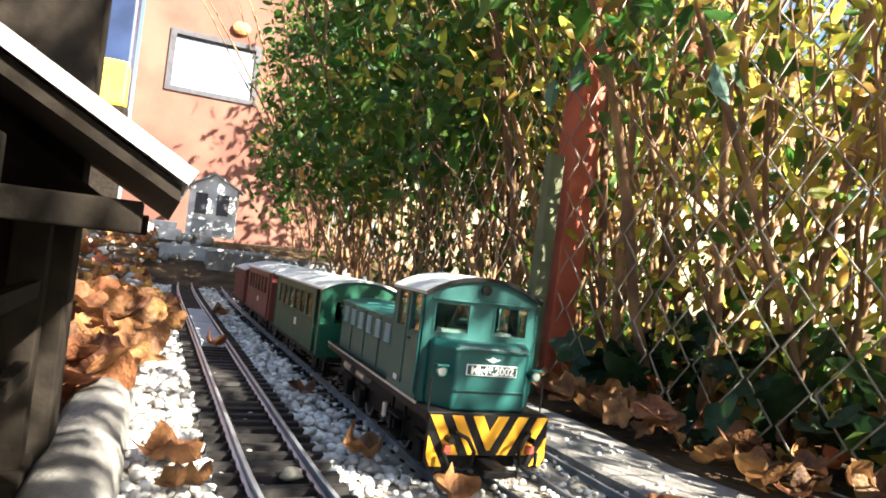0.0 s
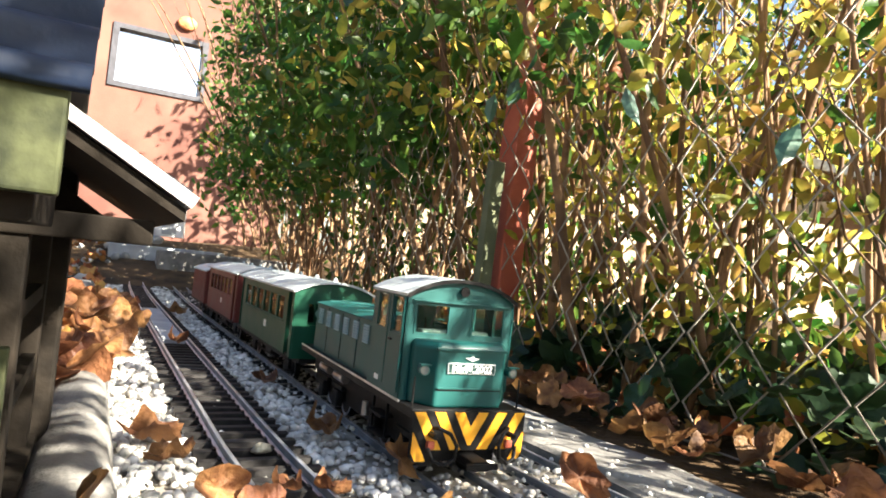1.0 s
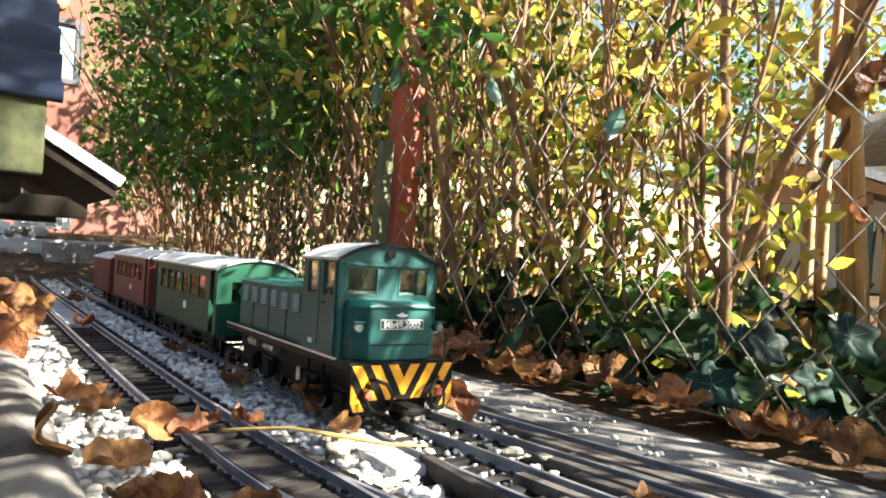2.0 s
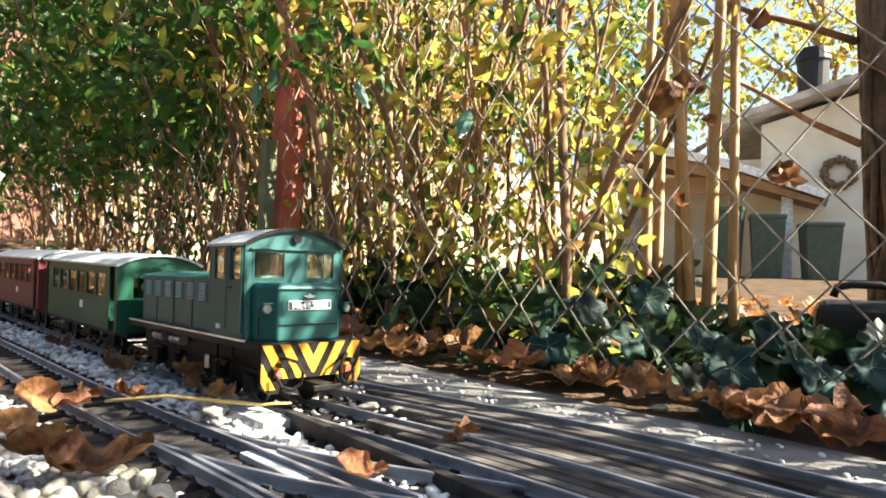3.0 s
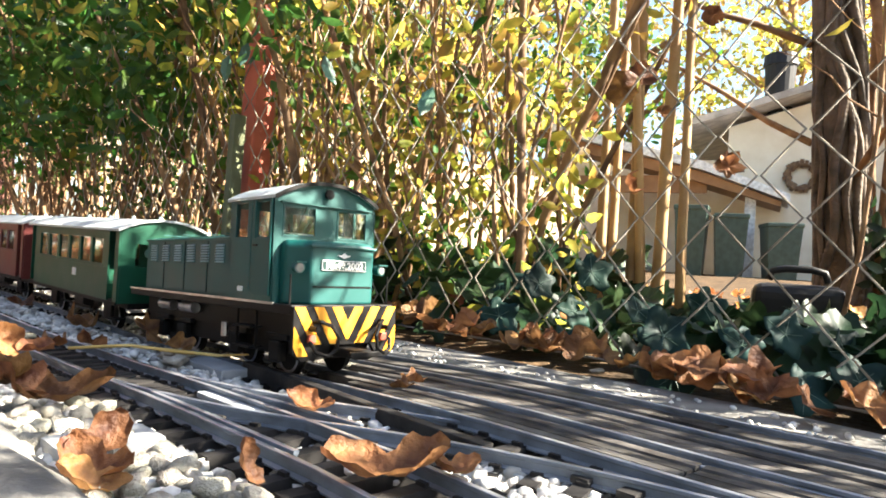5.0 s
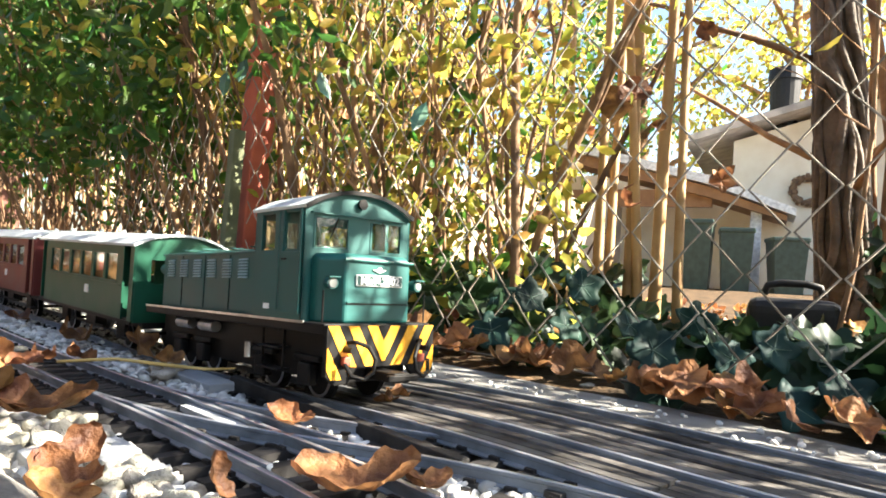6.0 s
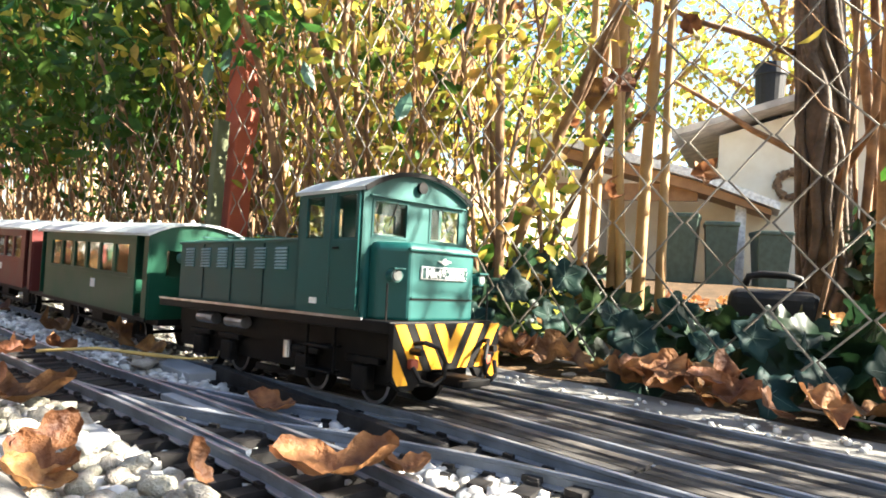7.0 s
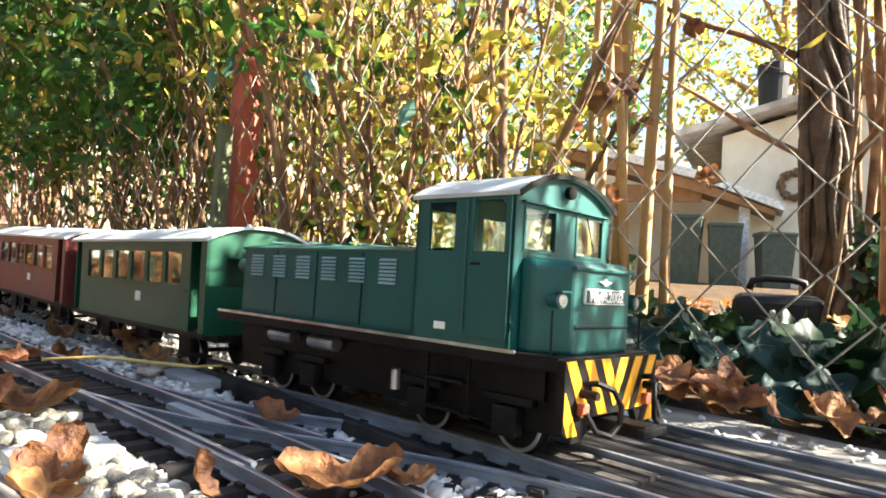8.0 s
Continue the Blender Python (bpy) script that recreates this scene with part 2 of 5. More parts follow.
def rotations(n, rng, tilt=math.pi):
    """n random turns as 3x3 matrices; tilt limits how far the z axis leans."""
    a = rng.uniform(0, 2 * math.pi, n)
    t = rng.uniform(0, 1, n) ** 0.5 * tilt
    b = rng.uniform(0, 2 * math.pi, n)
    ca, sa, ct, st, cb, sb = np.cos(a), np.sin(a), np.cos(t), np.sin(t), np.cos(b), np.sin(b)
    Z = np.zeros(n)
    O = np.ones(n)
    Ra = np.stack([np.stack([ca, -sa, Z], -1), np.stack([sa, ca, Z], -1), np.stack([Z, Z, O], -1)], 1)
    Rt = np.stack([np.stack([O, Z, Z], -1), np.stack([Z, ct, -st], -1), np.stack([Z, st, ct], -1)], 1)
    Rb = np.stack([np.stack([cb, -sb, Z], -1), np.stack([sb, cb, Z], -1), np.stack([Z, Z, O], -1)], 1)
    return Rb @ Rt @ Ra


def scatter(name, template, faces, pos, rot, size, mat, parent=None, smooth=False):
    """Many copies of a small shape in one mesh."""
    T = np.array(template, float)
    pos, size = np.asarray(pos, float), np.asarray(size, float)
    if size.ndim == 1:
        size = size[:, None] * np.ones(3)
    V = np.einsum("nij,nvj->nvi", rot, T[None] * size[:, None, :]) + pos[:, None, :]
    n, k = len(pos), len(T)
    me = bpy.data.meshes.new(name)
    tot = sum(len(f) for f in faces)
    me.vertices.add(n * k)
    me.vertices.foreach_set("co", V.reshape(-1))
    loops = np.concatenate([np.array(f) for f in faces])
    me.loops.add(n * tot)
    me.loops.foreach_set("vertex_index", (np.arange(n)[:, None] * k + loops[None]).reshape(-1).astype(np.int32))
    sizes = np.tile([len(f) for f in faces], n)
    me.polygons.add(len(sizes))
    me.polygons.foreach_set("loop_start", np.concatenate([[0], np.cumsum(sizes)[:-1]]).astype(np.int32))
    me.materials.append(mat)
    me.update(calc_edges=True)
    me.validate()
    if smooth:
        me.polygons.foreach_set("use_smooth", [True] * len(me.polygons))
    ob = new(name, me)
    ob.parent = parent
    return ob


# a small hedge leaf: pointed oval, folded along the midrib and bent down at its tip; length 1 along y
LEAF_V = [(0, 0, 0), (-0.2, 0.3, 0.06), (0.2, 0.3, 0.06), (0, 0.35, 0), (-0.19, 0.65, 0.04), (0.19, 0.65, 0.04), (0, 0.7, -0.02), (0, 1.0, -0.1)]
LEAF_F = [(0, 3, 1), (0, 2, 3), (1, 3, 6, 4), (3, 2, 5, 6), (4, 6, 7), (6, 5, 7)]


def pebble_shape(seed, fine=1):
    bm = bmesh.new()
    bmesh.ops.create_icosphere(bm, subdivisions=fine, radius=0.5)
    r = random.Random(seed)
    for v in bm.verts:
        if fine == 1:
            v.co *= r.uniform(0.78, 1.15)
        else:
            v.co *= 0.95 + 0.55 * noise.noise(v.co * 2.6 + Vector((seed * 3.1, 0, 0))) + r.uniform(-0.025, 0.025)
        v.co.z *= 0.7
    V = [tuple(v.co) for v in bm.verts]
    F = [tuple(v.index for v in f.verts) for f in bm.faces]
    bm.free()
    return V, F


def lobed_leaf(seed, lobes=5, curl=0.35, size=1.0, tooth=0.5):
    """A broad lobed leaf of width about 1, rolled and crumpled; origin at its middle."""
    r = random.Random(seed)
    n = lobes * 6
    verts, faces = [(0, 0, 0)], []
    rings = 4
    ph = r.uniform(0, 6.28)
    ax = r.uniform(0, 3.14)
    lob = [r.uniform(0.85, 1.08) for k in range(lobes)]
    for k in range(1, rings + 1):
        for i in range(n):
            a = 2 * math.pi * i / n
            u = (i / 6.0) % 1.0
            amp = lob[int(i / 6.0 + 0.5) % lobes]
            edge = amp * (1 - tooth * (0.5 - 0.5 * math.cos(2 * math.pi * u)))
            edge *= 1 + 0.05 * math.sin(17 * a + ph)
            mix = (k / rings) ** 1.5
            rad = 0.5 * k / rings * (edge * mix + 0.72 * (1 - mix))
            x, y = rad * math.sin(a), rad * math.cos(a)
            w = x * math.cos(ax) + y * math.sin(ax)
            v = -x * math.sin(ax) + y * math.cos(ax)
            # roll about one axis, with a crumple
            th = w * 3.4 * curl
            rr = 1 / (3.4 * curl + 1e-6)
            w2, z = rr * math.sin(th), rr * (1 - math.cos(th))
            z += curl * 0.5 * v * v + 0.03 * curl * math.sin(4 * a + ph) * k + 0.03 * math.sin(11 * v + 8 * w + ph) * (k / rings)
            verts.append(((w2 * math.cos(ax) - v * math.sin(ax)) * size, (w2 * math.sin(ax) + v * math.cos(ax)) * size, z * size))
    for i in range(n):
        faces.append((0, 1 + i, 1 + (i + 1) % n))
        for k in range(rings - 1):
            a, b = 1 + k * n + i, 1 + k * n + (i + 1) % n
            faces.append((a, a + n, b + n, b))
    return verts, faces


rng = np.random.default_rng(5)
rnd = random.Random(11)

# ---------- ground ----------
def track_a(y):
    """Centre line of the near track."""
    s = max(0.0, min(1.0, (1.95 - y) / 0.45))
    far = max(0.0, y - 3.2)
    return 0.0225 + 0.016 * s * s * (3 - 2 * s) - 0.02 * max(0.0, 1.42 - y) / 0.1 * 0.4 + 0.02 * far * far


def track_b(y):
    far = max(0.0, y - 2.9)
    return float(np.interp(y, [1.5, 1.75, 2.1, 2.6], [0.1565, 0.161, 0.161, 0.158])) + 0.02 * far * far


def track_c(y):
    return 0.251


LEVEL = [(1.2, 0.003), (1.3, 0.003), (1.4, 0.0045), (1.5, 0.003), (1.6, -0.001), (1.7, -0.005), (1.8, -0.009), (1.9, -0.0095), (2.1, -0.007), (2.4, -0.005), (3.0, -0.004)]


def level_b(y):
    """Height of the middle track, which lies a little unevenly."""
    return float(np.interp(y, [a for a, b in LEVEL], [b for a, b in LEVEL]))


def fence_x(y):
    return 0.44 + 0.055 * min(max((y - 1.25) / 0.9, -0.6), 1.0) + 0.01 * max(0.0, y - 2.2)


def bank(y):
    s = max(0.0, min(1.0, (y - 3.7) / 1.5))
    return 0.19 * s * s * (3 - 2 * s)


def ground():
    xs = [-60, -20, -8, -4, -2, -1, -0.6, -0.4, -0.25, -0.13, -0.07, 0.3, 0.48, 0.6, 0.8, 1.1, 1.6, 2.4, 4, 8, 15, 30, 60]
    ys = [-60, -20, -8, -3, -1, 0, 0.5, 0.9, 1.2, 1.5, 1.8, 2.1, 2.4, 2.8, 3.3, 3.7, 4, 4.3, 4.6, 4.9, 5.2, 5.6, 6, 7, 9, 12, 20, 40, 90]
    V = []
    for y in ys:
        for x in xs:
            z = -0.024
            if x < -0.13 or x > 0.48:
                z += 0.012 + 0.02 * noise.noise((x * 2, y * 2, 0))
            if x < 1.2:
                z += bank(y)
            V.append((x, y, z))
    n = len(xs)
    F = [(j * n + i, j * n + i + 1, (j + 1) * n + i + 1, (j + 1) * n + i) for j in range(len(ys) - 1) for i in range(n - 1)]
    tagged(new("ground", mesh_of("ground", V, F, M_SOIL, True)), "brown garden soil strewn with crumbled autumn leaves", "ground", kind="structure")
    part("ballast_bed", boxed(-0.1, 0.302, 0.6, 4.1, -0.024, -0.0155), M_BED)["kind"] = "structure"
    tagged(bpy.data.objects["ballast_bed"], "grey gravel dust under the tracks", "track bed")
    # concrete strip beside the tracks
    bm = bmesh.new()
    n = 40
    prev = None
    for i in range(n + 1):
        y = 0.6 + 3.3 * i / n
        j = 0.004 * noise.noise((y * 9, 0, 3))
        row = [bm.verts.new(p) for p in ((0.282 + j, y, -0.02), (0.284 + j, y, -0.0065), (0.29 + j, y, -0.0045), (0.325, y, -0.004 + j * 0.4),
                                         (0.376 + 3 * j, y, -0.006 + j * 0.5), (0.392 + 2 * j, y, -0.024))]
        if prev:
            for k in range(5):
                bm.faces.new((prev[k], prev[k + 1], row[k + 1], row[k]))
        prev = row
    tagged(part("pavement", bm, M_CONC), "worn grey concrete strip between the track and the wire fence", "concrete strip", kind="structure")
    # rounded concrete edging on the other side
    bm = bmesh.new()
    prof = [(-0.128, -0.03), (-0.126, 0.0), (-0.118, 0.011), (-0.103, 0.0165), (-0.09, 0.0145), (-0.08, 0.007), (-0.0755, -0.006), (-0.075, -0.03)]
    prev = None
    for i in range(41):
        y = 1.02 + 1.3 * i / 40
        j = 0.002 * noise.noise((y * 20, 1, 3))
        row = [bm.verts.new((x + j, y, z + j)) for x, z in prof]
        if prev:
            for k in range(len(prof) - 1):
                bm.faces.new((prev[k], prev[k + 1], row[k + 1], row[k]))
        else:
            bm.faces.new(row)
        prev = row
    bm.faces.new(prev[::-1])
    tagged(part("kerb", bm, M_CONC, smooth=True), "rounded grey concrete edging beside the gravel", "kerb", kind="structure")


ground()


# ---------- tracks ----------
RAIL = [(-0.0034, -0.0083), (0.0034, -0.0083), (0.0034, -0.0074), (0.0008, -0.0066), (0.0008, -0.0026), (0.0016, -0.002), (0.0016, -0.0003),
        (0.0011, 0.0), (-0.0011, 0.0), (-0.0016, -0.0003), (-0.0016, -0.002), (-0.0008, -0.0026), (-0.0008, -0.0066), (-0.0034, -0.0074)]


def sweep_rail(points, offset, z=0.0, level=None, outline=RAIL):
    bm = bmesh.new()
    prev = None
    n = len(points)
    for i, p in enumerate(points):
        a, b = points[max(i - 1, 0)], points[min(i + 1, n - 1)]
        d = Vector((b[0] - a[0], b[1] - a[1], 0)).normalized()
        side = Vector((d.y, -d.x, 0))
        row = [bm.verts.new(Vector((p[0], p[1], z + (level(p[1]) if level else 0.0))) + side * (offset + u) + Vector((0, 0, v))) for u, v in outline]
        if prev:
            n_out = len(outline)
            for k in range(n_out):
                bm.faces.new((prev[k], row[k], row[(k + 1) % n_out], prev[(k + 1) % n_out]))
        else:
            bm.faces.new(row)
        prev = row
    bm.faces.new(prev[::-1])
    return bm


def rail_part(name, bm, parent):
    """A rail with weathered sides and a bright worn head."""
    ob = part(name, bm, M_RAILSIDE, parent)
    ob.data.materials.append(M_RAIL)
    for p in ob.data.polygons:
        if p.normal.z > 0.6 and p.area > 1e-7 and (ob.data.vertices[p.vertices[0]].co.z - min(v.co.z for v in [ob.data.vertices[i] for i in p.vertices])) < 0.004:
            p.material_index = 1
    return ob


def sleeper_mesh(name, half=0.043):
    bm = bmesh.new()
    w = 0.0055
    extruded(bm, [(-w, -0.0155), (w, -0.0155), (w * 0.86, -0.0072), (-w * 0.86, -0.0072)], "x", -half, half)
    for s in (-0.0225, 0.0225):
        for k in (-1, 1):
            box(bm, s + k * 0.0036, s + k * 0.0062, -0.0032, 0.0032, -0.0072, -0.0052)
    bmesh.ops.recalc_face_normals(bm, faces=bm.faces[:])
    me = bpy.data.meshes.new(name)
    bm.to_mesh(me)
    bm.free()
    me.materials.append(M_SLEEPER)
    return me


SLEEPER = sleeper_mesh("sleeper")


def track(points, pitch, label, name="railway_track", level=lambda y: 0.0):
    t = empty(name, None, label=label, category="railway track", group="garden railway tracks")
    rail_part("rail", sweep_rail(points, -0.0225, 0.0, level), t)
    rail_part("rail", sweep_rail(points, 0.0225, 0.0, level), t)
    run, last = 0.0, points[0]
    for p in points[1:]:
        seg = math.hypot(p[0] - last[0], p[1] - last[1])
        while run < seg:
            f = run / seg
            x, y = last[0] + (p[0] - last[0]) * f, last[1] + (p[1] - last[1]) * f
            ang = math.degrees(math.atan2(-(p[0] - last[0]), p[1] - last[1]))
            piece("sleeper", SLEEPER, t, pose(x, y, level(y) + rnd.uniform(-0.0008, 0.0), rnd.uniform(-0.6, 0.6), 0, ang + rnd.uniform(-1.5, 1.5)))
            run += pitch
        run -= seg
        last = p
    return t


def line(f, y0, y1, step=0.06):
    n = max(2, int((y1 - y0) / step))
    return [(f(y0 + (y1 - y0) * i / n), y0 + (y1 - y0) * i / n) for i in range(n + 1)]


def crossover():
    """Two opposite curves of one radius that lead from the near track over to the middle one."""
    x0, y0, R = track_a(1.74), 1.74, 0.6
    dx = track_b(1.2) - x0
    th = math.acos(1 - dx / (2 * R))
    pts = []
    n = 14
    for i in range(n + 1):
        a = th * i / n
        pts.append((x0 + R * (1 - math.cos(a)), y0 - R * math.sin(a)))
    mx, my = pts[-1]
    for i in range(1, n + 1):
        a = th * (1 - i / n)
        pts.append((mx + dx / 2 - R * (1 - math.cos(a)), my - (R * math.sin(th) - R * math.sin(a))))
    return pts


def tracks():
    cross = crossover()
    a = track(line(track_a, 0.75, 4.2), 0.0245, "weathered grey rails on dark sleepers, strewn with leaves")
    b = track(line(track_b, 0.75, 4.2), 0.0245, "weathered grey rails under the green train", level=level_b)
    c = track(line(track_c, 0.75, 2.25), 0.0245, "grey rails beside the concrete strip", level=level_b)
    d = track(cross, 0.0245, "curved crossover rails between two tracks")
    # check rails, frog and switch plate of the turnout
    def short_rail(x, y0, y1, parent, z=0.0004):
        rail_part("check_rail", sweep_rail(line(x, y0, y1, 0.03), 0.0, z), parent)
    short_rail(lambda y: track_a(y) - 0.0165, 1.44, 1.6, d)
    short_rail(lambda y: track_b(y) + 0.0165, 1.32, 1.5, d)
    short_rail(lambda y: track_a(y) + 0.029 + 0.10 * (1.58 - y), 1.46, 1.58, d)
    part("frog_plate", boxed(track_a(1.56) + 0.012, track_a(1.56) + 0.034, 1.53, 1.6, -0.0085, -0.0035, 0.001), M_SLATE, d, "grey metal frog plate")
    part("switch_plate", boxed(track_b(1.7) - 0.06, track_b(1.7) - 0.034, 1.66, 1.75, -0.012, -0.004, 0.0015), M_SLATE, d, "grey switch cover plate")
    bm = bmesh.new()
    box(bm, -0.004, 0.004, -0.14, 0.14, -0.012, 0.0005, 0.001)
    w = part("long_timber", bm, M_SLEEPER, d, "long dark edge timber")
    w.matrix_basis = pose(0.118, 1.53, 0, 0, 0, -4)
    # weathered planks that fill the space between and beside the rails
    def plank(parent, x, y0, y1, w, drop):
        outline = [(-w, -0.0075), (w, -0.0075), (w, -0.0012), (w * 0.8, 0.0), (-w * 0.8, 0.0), (-w, -0.0012)]
        part("infill_plank", sweep_rail(line(x, y0, y1, 0.05), 0.0, -drop, level_b, outline), M_PLANK, parent, "weathered grey-brown plank between the rails")
    for k in range(3):
        for y0, y1 in ((0.78, 1.3), (1.303, 1.52 + 0.05 * k)):
            plank(b, lambda y: track_b(y) - 0.0095 + 0.0105 * k, y0, y1, 0.0046, 0.0022 + 0.0006 * (k % 2))
            plank(c, lambda y: track_c(y) - 0.0125 + 0.0115 * k, y0 + 0.02, y1 + 0.12, 0.005, 0.002 + 0.0007 * ((k + 1) % 2))
            plank(c, lambda y: 0.191 + 0.0125 * k, y0 - 0.03, y1 + 0.03, 0.0054, 0.0016 + 0.0009 * (k % 2))
    # dark cover between the rails farther along
    bm = boxed(-0.017, 0.017, 2.52, 3.05, -0.0085, -0.002, 0.001)
    w = part("crossing_panel", bm, M_SLATE, a, "flat grey crossing panel between the rails")
    w.location.x = track_a(2.7)
    return a, b, c, d


tracks()

# ---------- train ----------
def windows_wall(bm, y0, y1, z0, z1, x0, x1, holes):
    """A wall in the y-z plane with rectangular openings through it."""
    ys = sorted({y0, y1, *[h[0] for h in holes], *[h[1] for h in holes]})
    zs = sorted({z0, z1, *[h[2] for h in holes], *[h[3] for h in holes]})
    for i in range(len(ys) - 1):
        for j in range(len(zs) - 1):
            cy, cz = (ys[i] + ys[i + 1]) / 2, (zs[j] + zs[j + 1]) / 2
            if not any(h[0] < cy < h[1] and h[2] < cz < h[3] for h in holes):
                box(bm, x0, x1, ys[i], ys[i + 1], zs[j], zs[j + 1])
    bmesh.ops.remove_doubles(bm, verts=bm.verts[:], dist=1e-6)


def wheelset(parent, y, r=0.0155, spokes=True):
    bm = bmesh.new()
    cyl(bm, (-0.021, y, r), (0.021, y, r), 0.002, seg=8)
    ax = part("axle", bm, M_BLACK, parent)
    for s in (-1, 1):
        bm = bmesh.new()
        cyl(bm, (s * 0.0195, y, r), (s * 0.0245, y, r), r, r * 0.985, seg=28)
        cyl(bm, (s * 0.0185, y, r), (s * 0.0198, y, r), r + 0.0016, seg=28)
        w = part("wheel", bm, M_BLACK, parent, smooth=False)
        bm = bmesh.new()
        prev = first = None
        for k in range(28):
            a = 2 * math.pi * k / 28
            row = [bm.verts.new((s * xx, y + rr * math.cos(a), r + rr * math.sin(a))) for xx, rr in
                   ((0.0246, r * 0.84), (0.0252, r * 0.86), (0.0252, r * 0.97), (0.0246, r * 0.99))]
            if prev:
                for q in range(3):
                    bm.faces.new((prev[q], prev[q + 1], row[q + 1], row[q]))
            else:
                first = row
            prev = row
        for q in range(3):
            bm.faces.new((prev[q], prev[q + 1], first[q + 1], first[q]))
        part("tyre", bm, M_STEEL, w, "bright steel tyre rim")


def arc_outline(half, z_eave, rise, n=10, drop=0.0):
    pts = []
    for i in range(n + 1):
        u = -1 + 2 * i / n
        pts.append((half * u, z_eave + rise * (1 - abs(u) ** 2.2) - drop))
    return pts


def roof_shell(bm, half, z_eave, rise, y0, y1, thick=0.0022):
    top = arc_outline(half, z_eave, rise)
    low = [(x * 0.985, z - thick) for x, z in top][::-1]
    extruded(bm, top + low, "y", y0, y1)


def text_mesh(body, size):
    cu = bpy.data.curves.new("lettering", "FONT")
    cu.body, cu.size, cu.extrude, cu.offset, cu.align_x, cu.align_y = body, size, 0.0002, 0.00022, "CENTER", "CENTER"
    tmp = bpy.data.objects.new("lettering", cu)
    scene.collection.objects.link(tmp)
    me = bpy.data.meshes.new_from_object(tmp.evaluated_get(bpy.context.evaluated_depsgraph_get()))
    bpy.data.objects.remove(tmp)
    me.materials.clear()
    me.materials.append(M_WHITE)
    return me


def locomotive():
    loco = empty("locomotive", None, label="dark green model diesel locomotive with yellow-black striped buffer beam", category="model locomotive")
    H = 0.0475
    # running plate and frame
    part("footplate", boxed(-H, H, 0.004, 0.327, 0.0485, 0.0555, 0.0008), M_BLACK, loco, "black running plate")
    part("footplate_edge", boxed(-H - 0.0006, -H + 0.0006, 0.03, 0.327, 0.0545, 0.0563), M_STEEL, loco, "worn grey edge strip")
    part("frame", boxed(-0.03, 0.03, 0.012, 0.316, 0.014, 0.0485, 0.001), M_BLACK, loco)
    for y in (0.042, 0.106, 0.215, 0.265):
        wheelset(loco, y)
    for s in (-1, 1):
        for y in (0.042, 0.106, 0.215, 0.265):
            part("axle_box", boxed(s * 0.031, s * 0.0385, y - 0.008, y + 0.008, 0.01, 0.026, 0.0015), M_BLACK, loco)
            part("leaf_spring", boxed(s * 0.032, s * 0.037, y - 0.017, y + 0.017, 0.027, 0.0315, 0.001), M_BLACK, loco)
        part("side_frame", boxed(s * 0.031, s * 0.034, 0.02, 0.31, 0.031, 0.0485), M_BLACK, loco)
        for y in (0.197, 0.246):
            bm = bmesh.new()
            cyl(bm, (s * 0.04, y - 0.016, 0.0425), (s * 0.04, y + 0.012, 0.0425), 0.0048, seg=12)
            part("air_tank", bm, M_STEEL, loco, "pale metal air tank")
        for z in (0.018, 0.034):
            part("step", boxed(s * 0.036, s * 0.047, 0.064, 0.094, z, z + 0.0016, 0.0004), M_BLACK, loco, "black footstep")
        for y in (0.063, 0.094):
            part("step_bracket", boxed(s * 0.041, s * 0.043, y, y + 0.0015, 0.018, 0.049), M_BLACK, loco)
        bm = bmesh.new()
        cyl(bm, (s * 0.038, 0.125, 0.022), (s * 0.038, 0.125, 0.034), 0.003, seg=10)
        part("sand_pipe", bm, M_STEEL, loco, "bright metal fitting")
    # buffer beam with painted chevrons: the beam reaches lower at both ends
    beam = [(-H, 0.0545), (-H, 0.021), (-0.040, 0.0150), (-0.030, 0.0150), (-0.0225, 0.026), (0.0225, 0.026), (0.030, 0.0150), (0.040, 0.0150), (H, 0.021), (H, 0.0545)]
    bm = bmesh.new()
    extruded(bm, beam, "y", 0.0, 0.004)
    bb = part("buffer_beam", bm, M_BLACK, loco, "black and yellow striped buffer beam")

    def lower(x):
        x = abs(x)
        return 0.026 if x < 0.0225 else 0.026 - (x - 0.0225) / 0.0075 * 0.011 if x < 0.03 else 0.015 if x < 0.04 else 0.015 + 0.8 * (x - 0.04)
    for s in (-1, 1):
        for k in range(6):
            c = 0.006 + 0.0162 * k          # where the stripe meets the top edge
            w, slope = 0.0086, 0.55
            pts = []
            top, n = 0.0543, 24
            left, right = [], []
            for i in range(n + 1):
                z = top - (top - 0.0153) * i / n
                xa = c - slope * (top - z)
                xb = xa + w
                xa, xb = max(xa, 0.0), min(xb, H - 0.0003)
                if xb - xa > 0.0003 and z > max(lower(xa), lower(xb)) + 0.0002:
                    left.append((s * xa, z))
                    right.append((s * xb, z))
            if len(left) > 1:
                bm = bmesh.new()
                pts = left + right[::-1]
                extruded(bm, pts, "y", -0.0005, 0.0002)
                part("stripe", bm, M_YELLOW, bb, "yellow warning stripe")
    for s in (-1, 1):
        bm = bmesh.new()
        cyl(bm, (s * 0.033, 0.0, 0.0385), (s * 0.033, -0.01, 0.0385), 0.0022, seg=10)
        part("buffer_shank", bm, M_BLACK, loco)
        # hanging coupling hose
        pts = [(s * 0.031, -0.001, 0.043), (s * 0.029, -0.007, 0.044), (s * 0.022, -0.012, 0.041), (s * 0.0175, -0.014, 0.033), (s * 0.019, -0.014, 0.024), (s * 0.026, -0.013, 0.0195), (s * 0.034, -0.01, 0.022), (s * 0.037, -0.006, 0.03)]
        v, f = tube(pts, [0.0015] * len(pts), 8)
